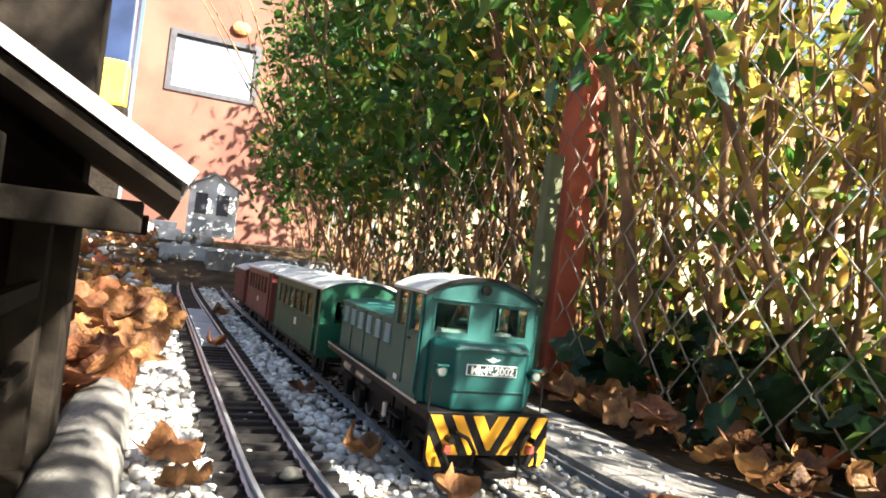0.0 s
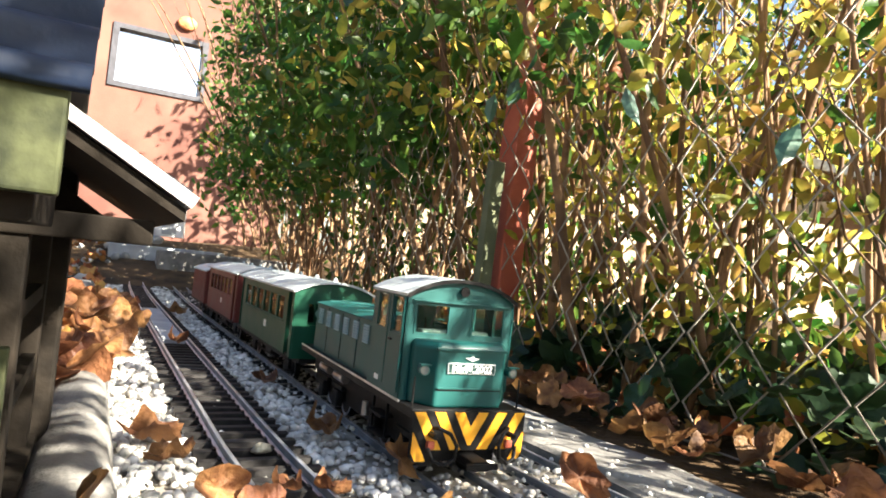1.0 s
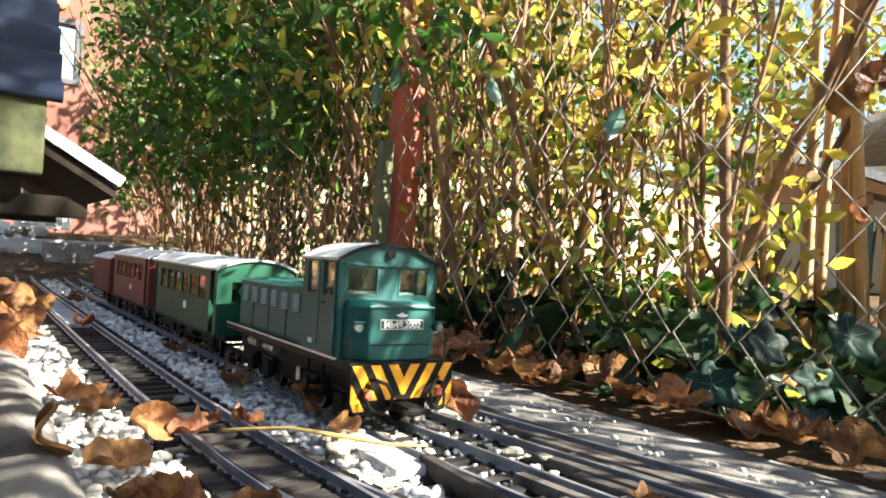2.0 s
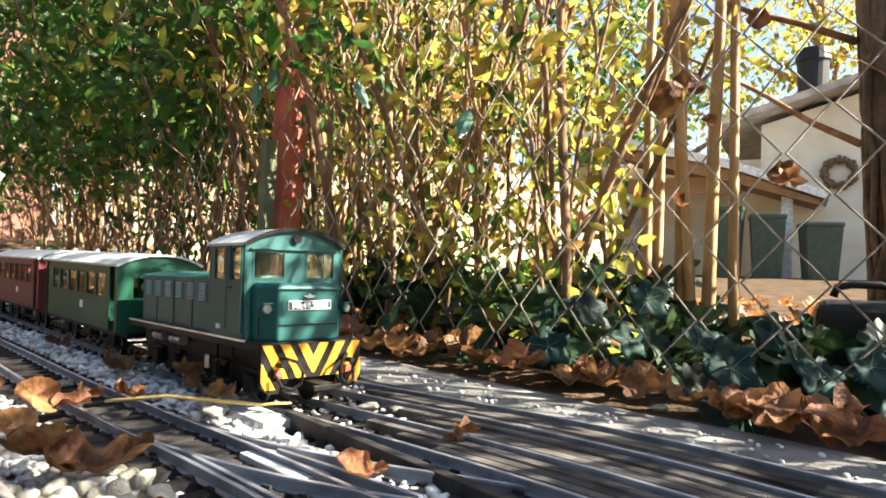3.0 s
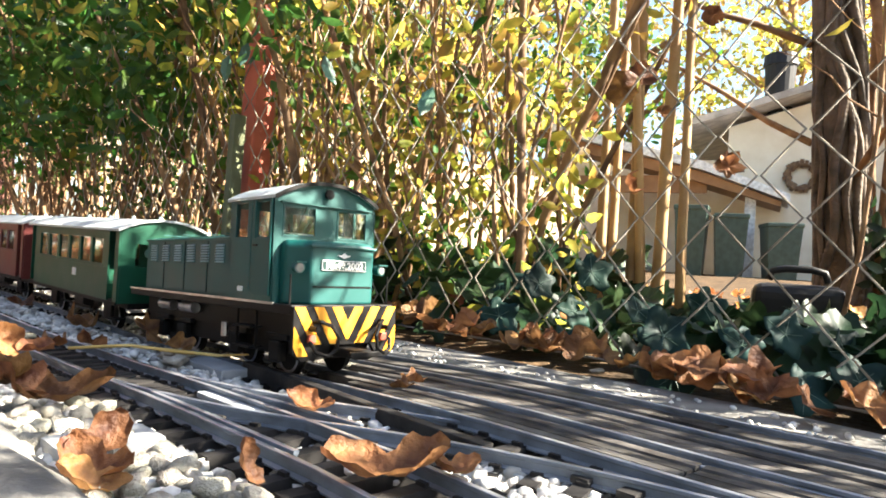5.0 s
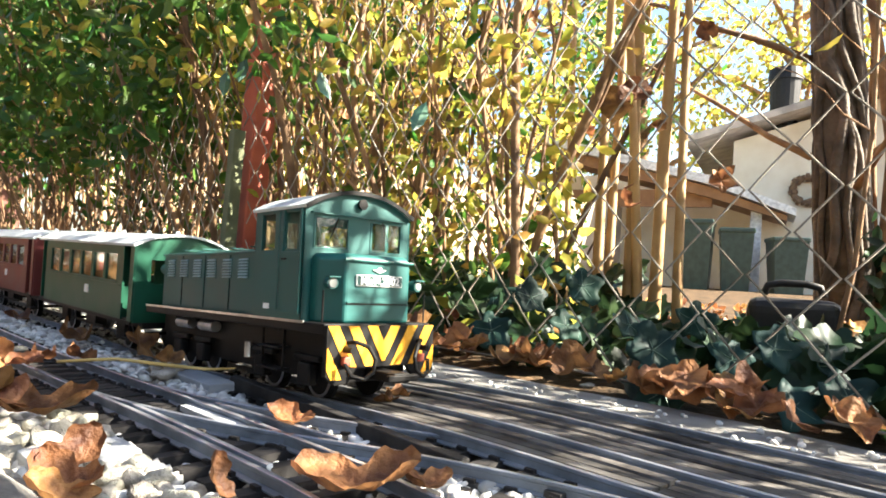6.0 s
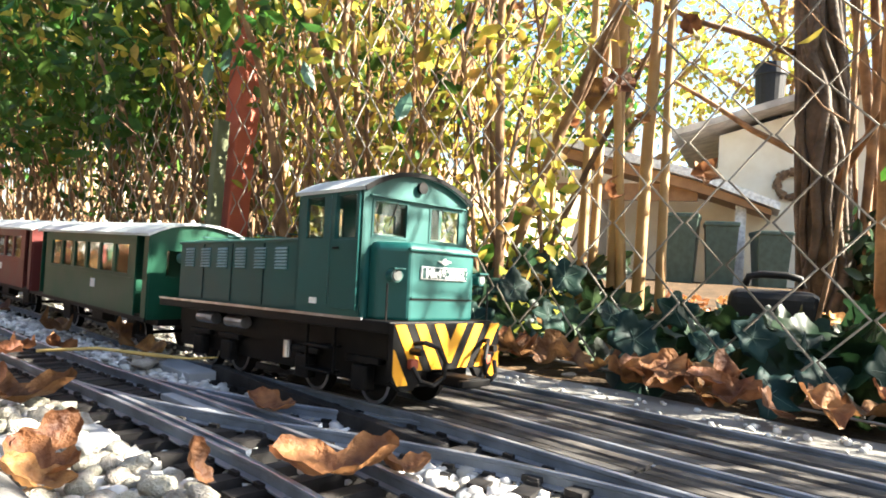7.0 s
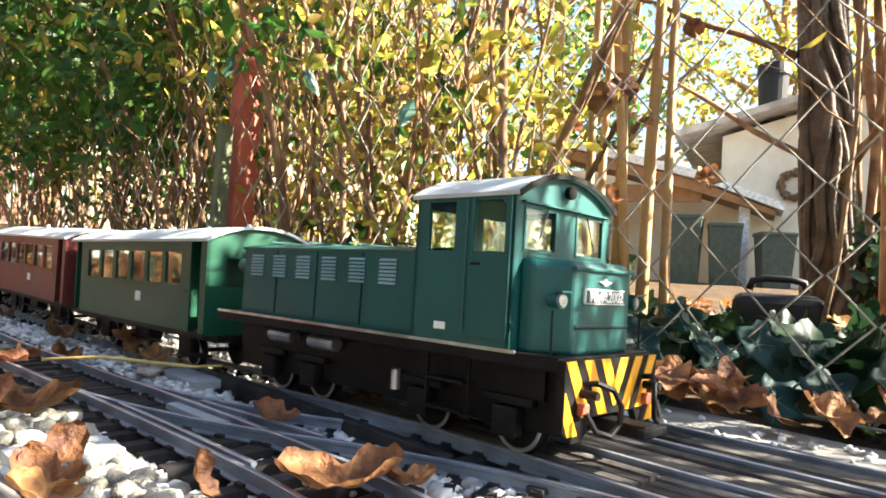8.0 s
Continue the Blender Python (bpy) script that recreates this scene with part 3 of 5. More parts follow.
        part("brake_hose", bmesh_from(v, f), M_BLACK, loco, "black rubber brake hose")
        part("hose_tap", boxed(s * 0.03, s * 0.036, -0.004, 0.0, 0.028, 0.034, 0.001), M_POST, loco, "red hose tap")
    part("coupler", boxed(-0.007, 0.007, -0.022, 0.012, 0.0165, 0.0235, 0.0015), M_BLACK, loco)
    part("coupler_loop", boxed(-0.013, 0.013, -0.024, -0.020, 0.018, 0.0225, 0.001), M_BLACK, loco)
    part("coupler", boxed(-0.007, 0.007, 0.316, 0.345, 0.0165, 0.0235, 0.0015), M_BLACK, loco)
    # nose
    bm = bmesh.new()
    nose = [(-0.041, 0.034), (-0.041, 0.026), (-0.0285, 0.0085), (0.0285, 0.0085), (0.041, 0.026), (0.041, 0.034)]
    for z0, z1, k in ((0.0555, 0.100, 0.0),):
        A = [bm.verts.new((x, y, z0)) for x, y in nose]
        B = [bm.verts.new((x, y, z1)) for x, y in nose]
        C = [bm.verts.new((x * 0.95, y + 0.0035 * (y < 0.03), z1 + 0.004)) for x, y in nose]
        for P, Q in ((A, B), (B, C)):
            for i in range(6):
                bm.faces.new((P[i], P[(i + 1) % 6], Q[(i + 1) % 6], Q[i]))
        bm.faces.new(C[::-1])
        bm.faces.new(A)
    ns = part("nose", bm, M_GREEN, loco, "chamfered green front hood")
    bev = ns.modifiers.new("edge", "BEVEL")
    bev.width, bev.segments, bev.limit_method, bev.angle_limit = 0.0018, 2, "ANGLE", radians(20)
    part("seam", boxed(-0.0275, 0.0275, 0.0079, 0.0088, 0.0685, 0.0693), M_BLACK, ns)
    part("hatch_lip", boxed(-0.0275, 0.0275, 0.0074, 0.0088, 0.0698, 0.0706), M_GREEN, ns)
    part("bonnet_lip", boxed(-0.031, 0.031, 0.0066, 0.0095, 0.0985, 0.1005, 0.0006), M_GREEN, ns)
    plate = part("class_plate", boxed(-0.0205, 0.0205, 0.0070, 0.0086, 0.0815, 0.0895, 0.0004), M_WHITE, ns, "white-bordered class lettering plate")
    part("plate_field", boxed(-0.0198, 0.0198, 0.0066, 0.0072, 0.0822, 0.0888), M_PLATE, plate)
    t = text_mesh("Mk48.2002", 0.0078)
    tx = piece("lettering", t, plate, pose(0, 0.0065, 0.0852, 90, 0, 0))
    tx["label"] = "white class lettering"
    bm = bmesh.new()
    extruded(bm, [(-0.006, 0.0935), (0, 0.0912), (0.006, 0.0935), (0.002, 0.0938), (0, 0.0955), (-0.002, 0.0938)], "y", 0.0072, 0.0086)
    part("badge", bm, M_WHITE, ns, "small white winged badge")
    for s in (-1, 1):
        bm = bmesh.new()
        cyl(bm, (s * 0.0375, 0.0165, 0.083), (s * 0.0385, 0.0095, 0.083), 0.0038, 0.0042, seg=20)
        h = part("headlamp", bm, M_GREEN, loco, "green headlamp housing", smooth=False)
        bm = bmesh.new()
        cyl(bm, (s * 0.0385, 0.0098, 0.083), (s * 0.0386, 0.0088, 0.083), 0.0036, 0.0031, seg=20)
        part("lens", bm, M_LENS, h, "clear round lens")
        part("lamp_hood", boxed(s * 0.034, s * 0.043, 0.007, 0.012, 0.0868, 0.0877), M_GREEN, h)
        # wing plates that stand beside the nose
        bm = bmesh.new()
        cyl(bm, (s * 0.0455, 0.01, 0.056), (s * 0.0455, 0.01, 0.078), 0.0007, seg=6)
        part("handrail", bm, M_BLACK, loco, "thin dark handrail")
    # cab
    Y0, Y1, Z0, ZE = 0.034, 0.105, 0.0555, 0.138
    cab = part("cab", boxed(-H + 0.002, H - 0.002, Y0 + 0.002, Y1 - 0.002, Z0, Z0 + 0.045), M_INSIDE, loco, "green driver's cab")
    for s in (-1, 1):
        bm = bmesh.new()
        holes = [(0.0395, 0.0605, 0.106, 0.1335), (0.075, 0.095, 0.106, 0.1335)]
        windows_wall(bm, Y0, Y1, Z0, ZE, s * H, s * (H - 0.0022), holes)
        side = part("cab_side", bm, M_GREEN, cab)
        for h in holes:
            part("pane", boxed(s * (H - 0.0014), s * (H - 0.0018), h[0] - 0.001, h[1] + 0.001, h[2] - 0.001, h[3] + 0.001), M_GLASS, cab)
        part("cab_door", boxed(s * H, s * (H + 0.0012), 0.0365, 0.0635, 0.0605, 0.1045, 0.0003), M_GREEN, cab)
        for e in ((0.0365, 0.0393), (0.0607, 0.0635)):
            part("door_stile", boxed(s * H, s * (H + 0.0012), e[0], e[1], 0.1046, 0.1365, 0.0003), M_GREEN, cab)
        part("door_handle", boxed(s * (H + 0.0012), s * (H + 0.0026), 0.055, 0.061, 0.0985, 0.1, 0.0003), M_BLACK, cab, "small black door handle")
        for yy in (0.0355, 0.0658):
            bm = bmesh.new()
            cyl(bm, (s * (H + 0.0016), yy, 0.063), (s * (H + 0.0016), yy, 0.134), 0.0006, seg=6)
            part("handrail", bm, M_GREEN, cab)
        part("data_plate", boxed(s * H, s * (H + 0.0007), 0.0785, 0.0865, 0.0625, 0.0665), M_WHITE, cab, "small white data plate")
    # front and rear cab walls with two windows each, rounded top
    for y, t in ((Y0, 0.0022), (Y1, -0.0022)):
        bm = bmesh.new()
        xs = [-H, -0.0395, -0.0105, 0.0105, 0.0395, H]
        z0 = Z0
        for i in range(5):
            spans = [(z0, 0.1075), (0.1305, ZE)] if i in (1, 3) else [(z0, ZE)]
            for a, b in spans:
                box(bm, xs[i], xs[i + 1], min(y, y + t), max(y, y + t), a, b)
        arc = arc_outline(H, ZE, 0.0125)
        extruded(bm, arc, "y", min(y, y + t), max(y, y + t))
        bmesh.ops.remove_doubles(bm, verts=bm.verts[:], dist=1e-6)
        part("cab_end", bm, M_GREEN, cab)
        for s in (-1, 1):
            yy = y + t * 0.6
            part("pane", boxed(s * 0.0095, s * 0.0405, yy - 0.0002, yy + 0.0002, 0.1065, 0.1315), M_GLASS, cab)
            if y == Y0:
                for a in ((s * 0.0098, s * 0.0112, 0.1068, 0.1312), (s * 0.0388, s * 0.0402, 0.1068, 0.1312)):
                    part("window_bead", boxed(a[0], a[1], y - 0.0006, y + 0.0004, a[2], a[3]), M_GREEN, cab)
                for a in (0.1068, 0.1298):
                    part("window_bead", boxed(s * 0.0112, s * 0.0388, y - 0.0006, y + 0.0004, a, a + 0.0014), M_GREEN, cab)
                bm = bmesh.new()
                cyl(bm, (s * 0.02, y - 0.0012, 0.131), (s * 0.027, y - 0.0012, 0.1145), 0.0004, seg=5)
                part("wiper", bm, M_BLACK, cab, "thin black wiper")
    bm = bmesh.new()
    cyl(bm, (0, Y0 - 0.0005, 0.1425), (0, Y0 - 0.0035, 0.1425), 0.0036, 0.004, seg=18)
    tl = part("top_lamp", bm, M_BLACK, cab, "dark round lamp under the roof")
    part("visor", boxed(-0.043, 0.043, Y0 - 0.003, Y0, 0.1322, 0.1332), M_GREEN, cab)
    bm = bmesh.new()
    roof_shell(bm, H + 0.0022, ZE - 0.0005, 0.0145, Y0 - 0.0035, Y1 + 0.003)
    part("roof", bm, M_ROOF, cab, "pale grey curved cab roof")
    bm = bmesh.new()
    top = arc_outline(H + 0.0024, ZE - 0.0005, 0.0146)
    extruded(bm, top + [(x * 0.975, z - 0.003) for x, z in top][::-1], "y", Y0 - 0.0042, Y0 - 0.0034)
    part("roof_rim", bm, M_BLACK, cab)
    part("control_desk", boxed(-0.03, 0.03, 0.04, 0.05, 0.1, 0.11, 0.001), M_INSIDE, cab)
    bm = bmesh.new()
    cyl(bm, (-0.018, 0.06, 0.1), (-0.018, 0.062, 0.118), 0.0008, seg=6)
    part("control_lever", bm, M_BLACK, cab)
    # long hood
    HW = 0.0405
    bm = bmesh.new()
    extruded(bm, [(-HW, 0.0555), (-HW, 0.1045), (-HW + 0.003, 0.1065), (HW - 0.003, 0.1065), (HW, 0.1045), (HW, 0.0555)], "y", Y1, 0.303)
    hood = part("engine_hood", bm, M_GREEN, loco, "long green engine hood with louvres")
    bm = bmesh.new()
    roof_shell(bm, HW + 0.0016, 0.1062, 0.0045, Y1 + 0.0005, 0.305, 0.0018)
    part("hood_roof", bm, M_GREEN, hood)
    for k in range(4):
        y = 0.134 + 0.046 * k
        part("lid_edge", boxed(-HW + 0.004, HW - 0.004, y, y + 0.001, 0.1104, 0.1114), M_GREEN, hood)
    for s in (-1, 1):
        for k in range(4):
            y = Y1 + 0.005 + 0.049 * k
            part("seam", boxed(s * (HW - 0.0002), s * (HW + 0.0004), y, y + 0.0007, 0.058, 0.104), M_BLACK, hood)
            part("panel_trim", boxed(s * HW, s * (HW + 0.0007), y + 0.0008, y + 0.0016, 0.058, 0.104), M_GREEN, hood)
        for k in range(6):
            yc = Y1 + 0.03 + 0.0297 * k
            lv = part("louvre_panel", boxed(s * HW, s * (HW + 0.0003), yc - 0.0082, yc + 0.0082, 0.0835, 0.1015), M_GREEN, hood)
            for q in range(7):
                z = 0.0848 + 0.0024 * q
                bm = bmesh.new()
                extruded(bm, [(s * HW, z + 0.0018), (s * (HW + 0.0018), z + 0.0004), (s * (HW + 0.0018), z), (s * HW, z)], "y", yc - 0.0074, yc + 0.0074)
                # slats take the paler colour as a painted sky highlight
                part("louvre", bm, M_LOUVRE, lv, "louvre edges with sky sheen painted pale")
        bm = bmesh.new()
        cyl(bm, (s * 0.035, 0.303, 0.092), (s * 0.035, 0.314, 0.092), 0.0048, 0.0052, seg=16)
        part("rear_lamp", bm, M_GREEN, hood)
    return loco


def bmesh_from(verts, faces):
    bm = bmesh.new()
    vs = [bm.verts.new(v) for v in verts]
    for f in faces:
        bm.faces.new([vs[i] for i in f])
    return bm


def coach(name, length, paint, roof_mat, label, windows=True, height=0.1155, rise=0.013, H=0.049):
    c = empty(name, None, label=label, category="model coach")
    Z0, ZE = 0.0345, height
    part("underframe", boxed(-0.036, 0.036, 0.0, length, 0.028, 0.0345, 0.0006), M_BLACK, c)
    pr = 0.034 if windows else 0.0
    holes = []
    if windows:
        n = 6
        a, b = pr + 0.008, length - pr - 0.008
        w = (b - a) / n
        holes = [(a + w * k + 0.0035, a + w * (k + 1) - 0.0035, 0.0755, 0.104) for k in range(n)]
    body = part("floor", boxed(-H + 0.002, H - 0.002, 0.002, length - 0.002, Z0, Z0 + 0.003), M_BLACK, c)
    for s in (-1, 1):
        bm = bmesh.new()
        windows_wall(bm, pr, length - pr, Z0, ZE, s * H, s * (H - 0.002), holes)
        sd = part("side_wall", bm, paint, c)
        for h in holes:
            part("pane", boxed(s * (H - 0.0014), s * (H - 0.0018), h[0] - 0.001, h[1] + 0.001, h[2] - 0.001, h[3] + 0.001), M_GLASS, sd)
            part("window_rail", boxed(s * H, s * (H + 0.0008), h[0] - 0.002, h[1] + 0.002, h[2] - 0.0022, h[2] - 0.0008), paint, sd)
        part("waist_rail", boxed(s * H, s * (H + 0.0009), pr, length - pr, 0.0705, 0.0718), paint, sd)
        part("sill_beam", boxed(s * (H - 0.001), s * (H + 0.0008), 0.0, length, 0.0325, 0.0362), M_BLACK, sd)
        if windows:
            yb = length * 0.42
            part("sign", boxed(s * H, s * (H + 0.0009), yb - 0.0055, yb + 0.0055, 0.0565, 0.0655), M_WHITE, sd, "small white destination board")
            for e in (0.004, length - 0.034 + 0.004):
                # open platform: corner posts and half doors
                part("platform_panel", boxed(s * H, s * (H - 0.002), e - 0.004, e + 0.006, Z0, ZE), paint, c)
            part("platform_post", boxed(s * H, s * (H - 0.002), pr - 0.006, pr, Z0, ZE), paint, c)
        else:
            for k in range(9):
                y = length * (k + 0.5) / 9
                part("batten", boxed(s * H, s * (H + 0.0007), y - 0.0005, y + 0.0005, 0.037, ZE - 0.004), paint, sd)
    for y0, y1 in ((0.0, 0.002), (length - 0.002, length)) + (((pr, pr + 0.002), (length - pr - 0.002, length - pr)) if windows else ()):
        bm = bmesh.new()
        xs = [-H + 0.0022, -0.031, -0.013, 0.013, 0.031, H - 0.0022]
        for i in range(5):
            spans = [(Z0, 0.075), (0.1, ZE)] if (windows and i in (1, 3)) else [(Z0, ZE)]
            for a, b in spans:
                box(bm, xs[i], xs[i + 1], y0, y1, a, b)
        extruded(bm, arc_outline(H - 0.0022, ZE, rise - 0.002), "y", y0, y1)
        bmesh.ops.remove_doubles(bm, verts=bm.verts, dist=0.00002)
        part("end_wall", bm, paint, c)
    bm = bmesh.new()
    roof_shell(bm, H + 0.003, ZE, rise, -0.004, length + 0.004, 0.0024)
    part("roof", bm, roof_mat, c, "curved grey roof", smooth=False)
    if windows:
        for k in range(4):
            bm = bmesh.new()
            y = length * (k + 0.5) / 4
            cyl(bm, (0.012, y, ZE + rise - 0.001), (0.012, y, ZE + rise + 0.004), 0.0035, 0.002, seg=10)
            part("ventilator", bm, roof_mat, c)
    for y in (length * 0.2, length * 0.8):
        wheelset(c, y, 0.0145)
        for s in (-1, 1):
            part("axle_guard", boxed(s * 0.03, s * 0.034, y - 0.012, y + 0.012, 0.01, 0.03, 0.001), M_BLACK, c)
    for s in (-1, 1):
        part("step_board", boxed(s * 0.036, s * 0.046, 0.006, 0.028, 0.0155, 0.0175), M_BLACK, c)
        part("truss_rod", boxed(s * 0.036, s * 0.038, length * 0.33, length * 0.67, 0.018, 0.0205), M_BLACK, c)
        part("battery_box", boxed(s * 0.024, s * 0.037, length * 0.42, length * 0.52, 0.0165, 0.0285, 0.001), M_DARK, c)
    for y in (-0.016, length + 0.0):
        part("coupler", boxed(-0.006, 0.006, y, y + 0.018, 0.0165, 0.023, 0.001), M_BLACK, c)
    return c


LOCO = locomotive()
COACH_G = coach("passenger_coach", 0.318, M_CARGREEN, M_ROOF, "dark green model passenger coach with grey roof")
COACH_R = coach("passenger_coach", 0.318, M_RED, M_ROOF, "oxide-red model passenger coach with pale roof")
VAN_R = coach("goods_van", 0.2, M_RED, M_ROOF, "oxide-red windowless model van at the train's end", windows=False, height=0.104)

# ---------- fence ----------
def fence():
    f = empty("wire_fence", None, label="galvanised chain-link fence with diamond mesh", category="fence")
    pitch, rise = 0.0385, 0.0375
    for k in range(66):
        y0 = 0.72 + pitch * k
        pts, rad = [], []
        for i in range(32):
            z = -0.004 + rise * i
            side = (i + k) % 2
            y = y0 + pitch * side
            pts.append((fence_x(y) + (0.0016 if side else -0.0016) + 0.004 * noise.noise((y * 3, z * 3, 1)), y - 0.0012 * (1 if side else -1) + 0.004 * noise.noise((y * 4, z * 4, 7)), z))
            rad.append(0.0013)
        v, fc = tube(pts, rad, 5)
        part("wire", bmesh_from(v, fc), M_WIRE, f, smooth=True)
    pts = [(fence_x(y) - 0.001, y, -0.004 + 0.002 * math.sin(y * 9)) for y in np.linspace(0.72, 3.3, 40)]
    v, fc = tube(pts, [0.0014] * len(pts), 6)
    part("tension_wire", bmesh_from(v, fc), M_WIRE, f, smooth=True)
    bm = boxed(-0.023, 0.023, -0.023, 0.023, -0.06, 1.6, 0.004)
    p = tagged(part("fence_post", bm, M_POST), "rust-red painted square fence post", "post")
    p.matrix_basis = pose(0.506, 2.345, 0, 0, 2.3, 4)
    bm = boxed(-0.012, 0.012, -0.01, 0.01, -0.05, 0.34, 0.002)
    p = tagged(part("fence_board", bm, M_BOARD), "mossy green weathered board against the red post", "board")
    p.matrix_basis = pose(0.464, 2.335, 0, 0, 1.5, 0)


fence()


# ---------- hedge ----------
def stem_mesh(seed, height, r0, wander, mat, fork=True):
    r = random.Random(seed)
    x = y = 0.0
    pts, rad = [], []
    dx, dy = r.uniform(-wander, wander), r.uniform(-wander, wander)
    n = 11
    for i in range(n):
        z = height * i / (n - 1)
        pts.append((x, y, z - 0.04))
        rad.append(r0 * (1 - 0.62 * i / (n - 1)) * r.uniform(0.9, 1.12))
        dx += r.uniform(-wander, wander) * 0.6
        dy += r.uniform(-wander, wander) * 0.6
        x += dx * height / n
        y += dy * height / n
    V, F = tube(pts, rad, 7)
    if fork:
        for b in range(r.randint(4, 7)):
            i = r.randint(1, n - 3)
            p = Vector(pts[i])
            d = Vector((r.uniform(-0.8, 0.8), r.uniform(-0.8, 0.8), r.uniform(0.5, 1.2))).normalized()
            q, qr = [], []
            ln = r.uniform(0.16, 0.5)
            for k in range(6):
                q.append(p + d * ln * k / 5 + Vector((r.uniform(-1, 1), r.uniform(-1, 1), r.uniform(-1, 1))) * 0.012 * (k > 0))
                qr.append(rad[i] * 0.55 * (1 - 0.14 * k))
            v2, f2 = tube(q, qr, 5)
            o = len(V)
            V += v2
            F += [tuple(a + o for a in f) for f in f2]
    return mesh_of("stem", V, F, mat, True)


STEMS = [stem_mesh(s, 1.5 + 0.1 * (s % 4), 0.0032 + 0.0013 * (s % 5), 0.26, M_STEM) for s in range(12)]
CANES = [stem_mesh(100 + s, 1.75, 0.0068 + 0.0018 * (s % 4), 0.035, M_CANE, fork=False) for s in range(6)]


CANES_RED = [stem_mesh(140 + s, 1.75, 0.008 + 0.003 * s, 0.08, M_STEM, fork=False) for s in range(4)]


def crown_points(n, y0, y1, dens, seed, top=1.5, deep=1.0):
    """Leaf places of one shrub: many clumps, thick above and towards the path, thin among the stems."""
    g = np.random.default_rng(seed)
    out = []
    while len(out) < n:
        c = np.array([g.uniform(0.32, deep), g.uniform(y0 - 0.1, y1 + 0.1), g.uniform(0.02, top)])
        over = 0.64 - 0.31 * min(1.0, max(0.0, (c[2] - 0.24) / 0.2))      # the face leans out over the fence higher up
        if c[0] < over:
            continue
        if g.uniform() > dens(c):
            continue
        k = g.integers(6, 16)
        P = c + g.normal(0, 1, (k, 3)) * np.array([0.045, 0.05, 0.04])
        P = P[P[:, 0] > over - 0.05]
        out.extend(P.tolist())
    return np.array(out[:n])


def density(c):
    """Thick where the hedge is evergreen, open where only tall stems stand."""
    x, y, z = c
    if abs(x - 0.857 * (z - 0.07) - 0.17) < 0.11 and 1.4 < y + 1.143 * (z - 0.07) < 1.68:
        return 0.0                                     # leaves left out along the sun's rays to put a sun patch on the track
    # outside the view: dense leaves added to cast dappled shade on the train
    if y < 1.14 + 0.1 * (x + 0.156):
        return 0.9 if z > 0.22 else 0.25
    if y < 1.15 + 0.56 * (x + 0.156) and y < 1.75:     # the gap through which the neighbour's garden shows
        return 0.02
    if y > 2.3:
        return 1.0 if z > 0.36 else 0.07
    return 0.85 if z > 0.32 else 0.12


def hedge():
    # from, to, green leaves, yellow leaves, stems, height and depth of the crown
    # the first two spans are unseen, added only to shade the tracks
    spans = [(0.1, 0.65, 2000, 200, 12, 1.25, 1.35), (0.65, 1.2, 2200, 300, 14, 1.05, 1.3), (1.25, 1.7, 60, 130, 16, 1.2, 1.0), (1.7, 2.1, 260, 560, 22, 0.6, 0.8),
             (2.1, 2.6, 650, 640, 28, 0.72, 0.8), (2.6, 3.2, 2900, 450, 54, 1.0, 1.0), (3.2, 3.9, 3900, 200, 50, 1.3, 1.0), (3.9, 4.6, 3600, 150, 40, 1.5, 1.0), (4.6, 5.3, 1500, 60, 24, 1.4, 0.85)]
    for i, (y0, y1, ng, ny, ns, top, deep) in enumerate(spans):
        thin = 1.2 < y0 < 1.6
        h = empty("hedge_shrub", None, label="leafy garden hedge shrub with brown woody stems" if not thin else "thin yellowing shrub with bare tan stems behind the wire",
                  category="shrub", group="hedge along the fence")
        for k in range(ns):
            y = y0 + (y1 - y0) * rnd.random()
            x = rnd.uniform(0.56, min(1.05, deep + 0.05))
            if y > 1.2 and y < 1.2 + 0.6 * (x + 0.156) and rnd.random() < 0.85:
                continue
            piece("stem", rnd.choice(STEMS), h, pose(x, y, 0, rnd.uniform(-11, 11), rnd.uniform(-11, 11), rnd.uniform(0, 360)))
        big = 1.35 if y0 > 2.5 else 1.15 if y0 > 2 else 0.85 if y0 > 1.2 else 1.0
        P = crown_points(ng, y0, y1, density, 40 + i, top, deep)
        scatter("crown", LEAF_V, LEAF_F, P, rotations(len(P), rng, 2.2), rng.uniform(0.022, 0.046, len(P)) * big, M_LEAF, h)["label"] = "dense small green leaves"
        P = crown_points(ny, y0, y1, density, 90 + i, top, deep)
        scatter("crown", LEAF_V, LEAF_F, P, rotations(len(P), rng, 2.2), rng.uniform(0.02, 0.04, len(P)) * big, M_LEAFY, h)["label"] = "yellowing sunlit leaves"
    # tall pale canes seen against the light
    for x, y, lean in ((0.89, 1.787, 1), (0.9, 1.772, -1), (0.883, 1.722, 1), (0.89, 1.702, 1.5), (0.9, 1.684, -1), (0.89, 1.636, 0.5), (0.84, 1.82, -3), (0.97, 1.76, 1)):
        c = piece("cane", rnd.choice(CANES), None, pose(x, y, 0, lean * 0.6, lean, rnd.uniform(0, 360)))
        tagged(c, "tall pale tan sunlit cane stem", "plant stem", "tall canes")


hedge()


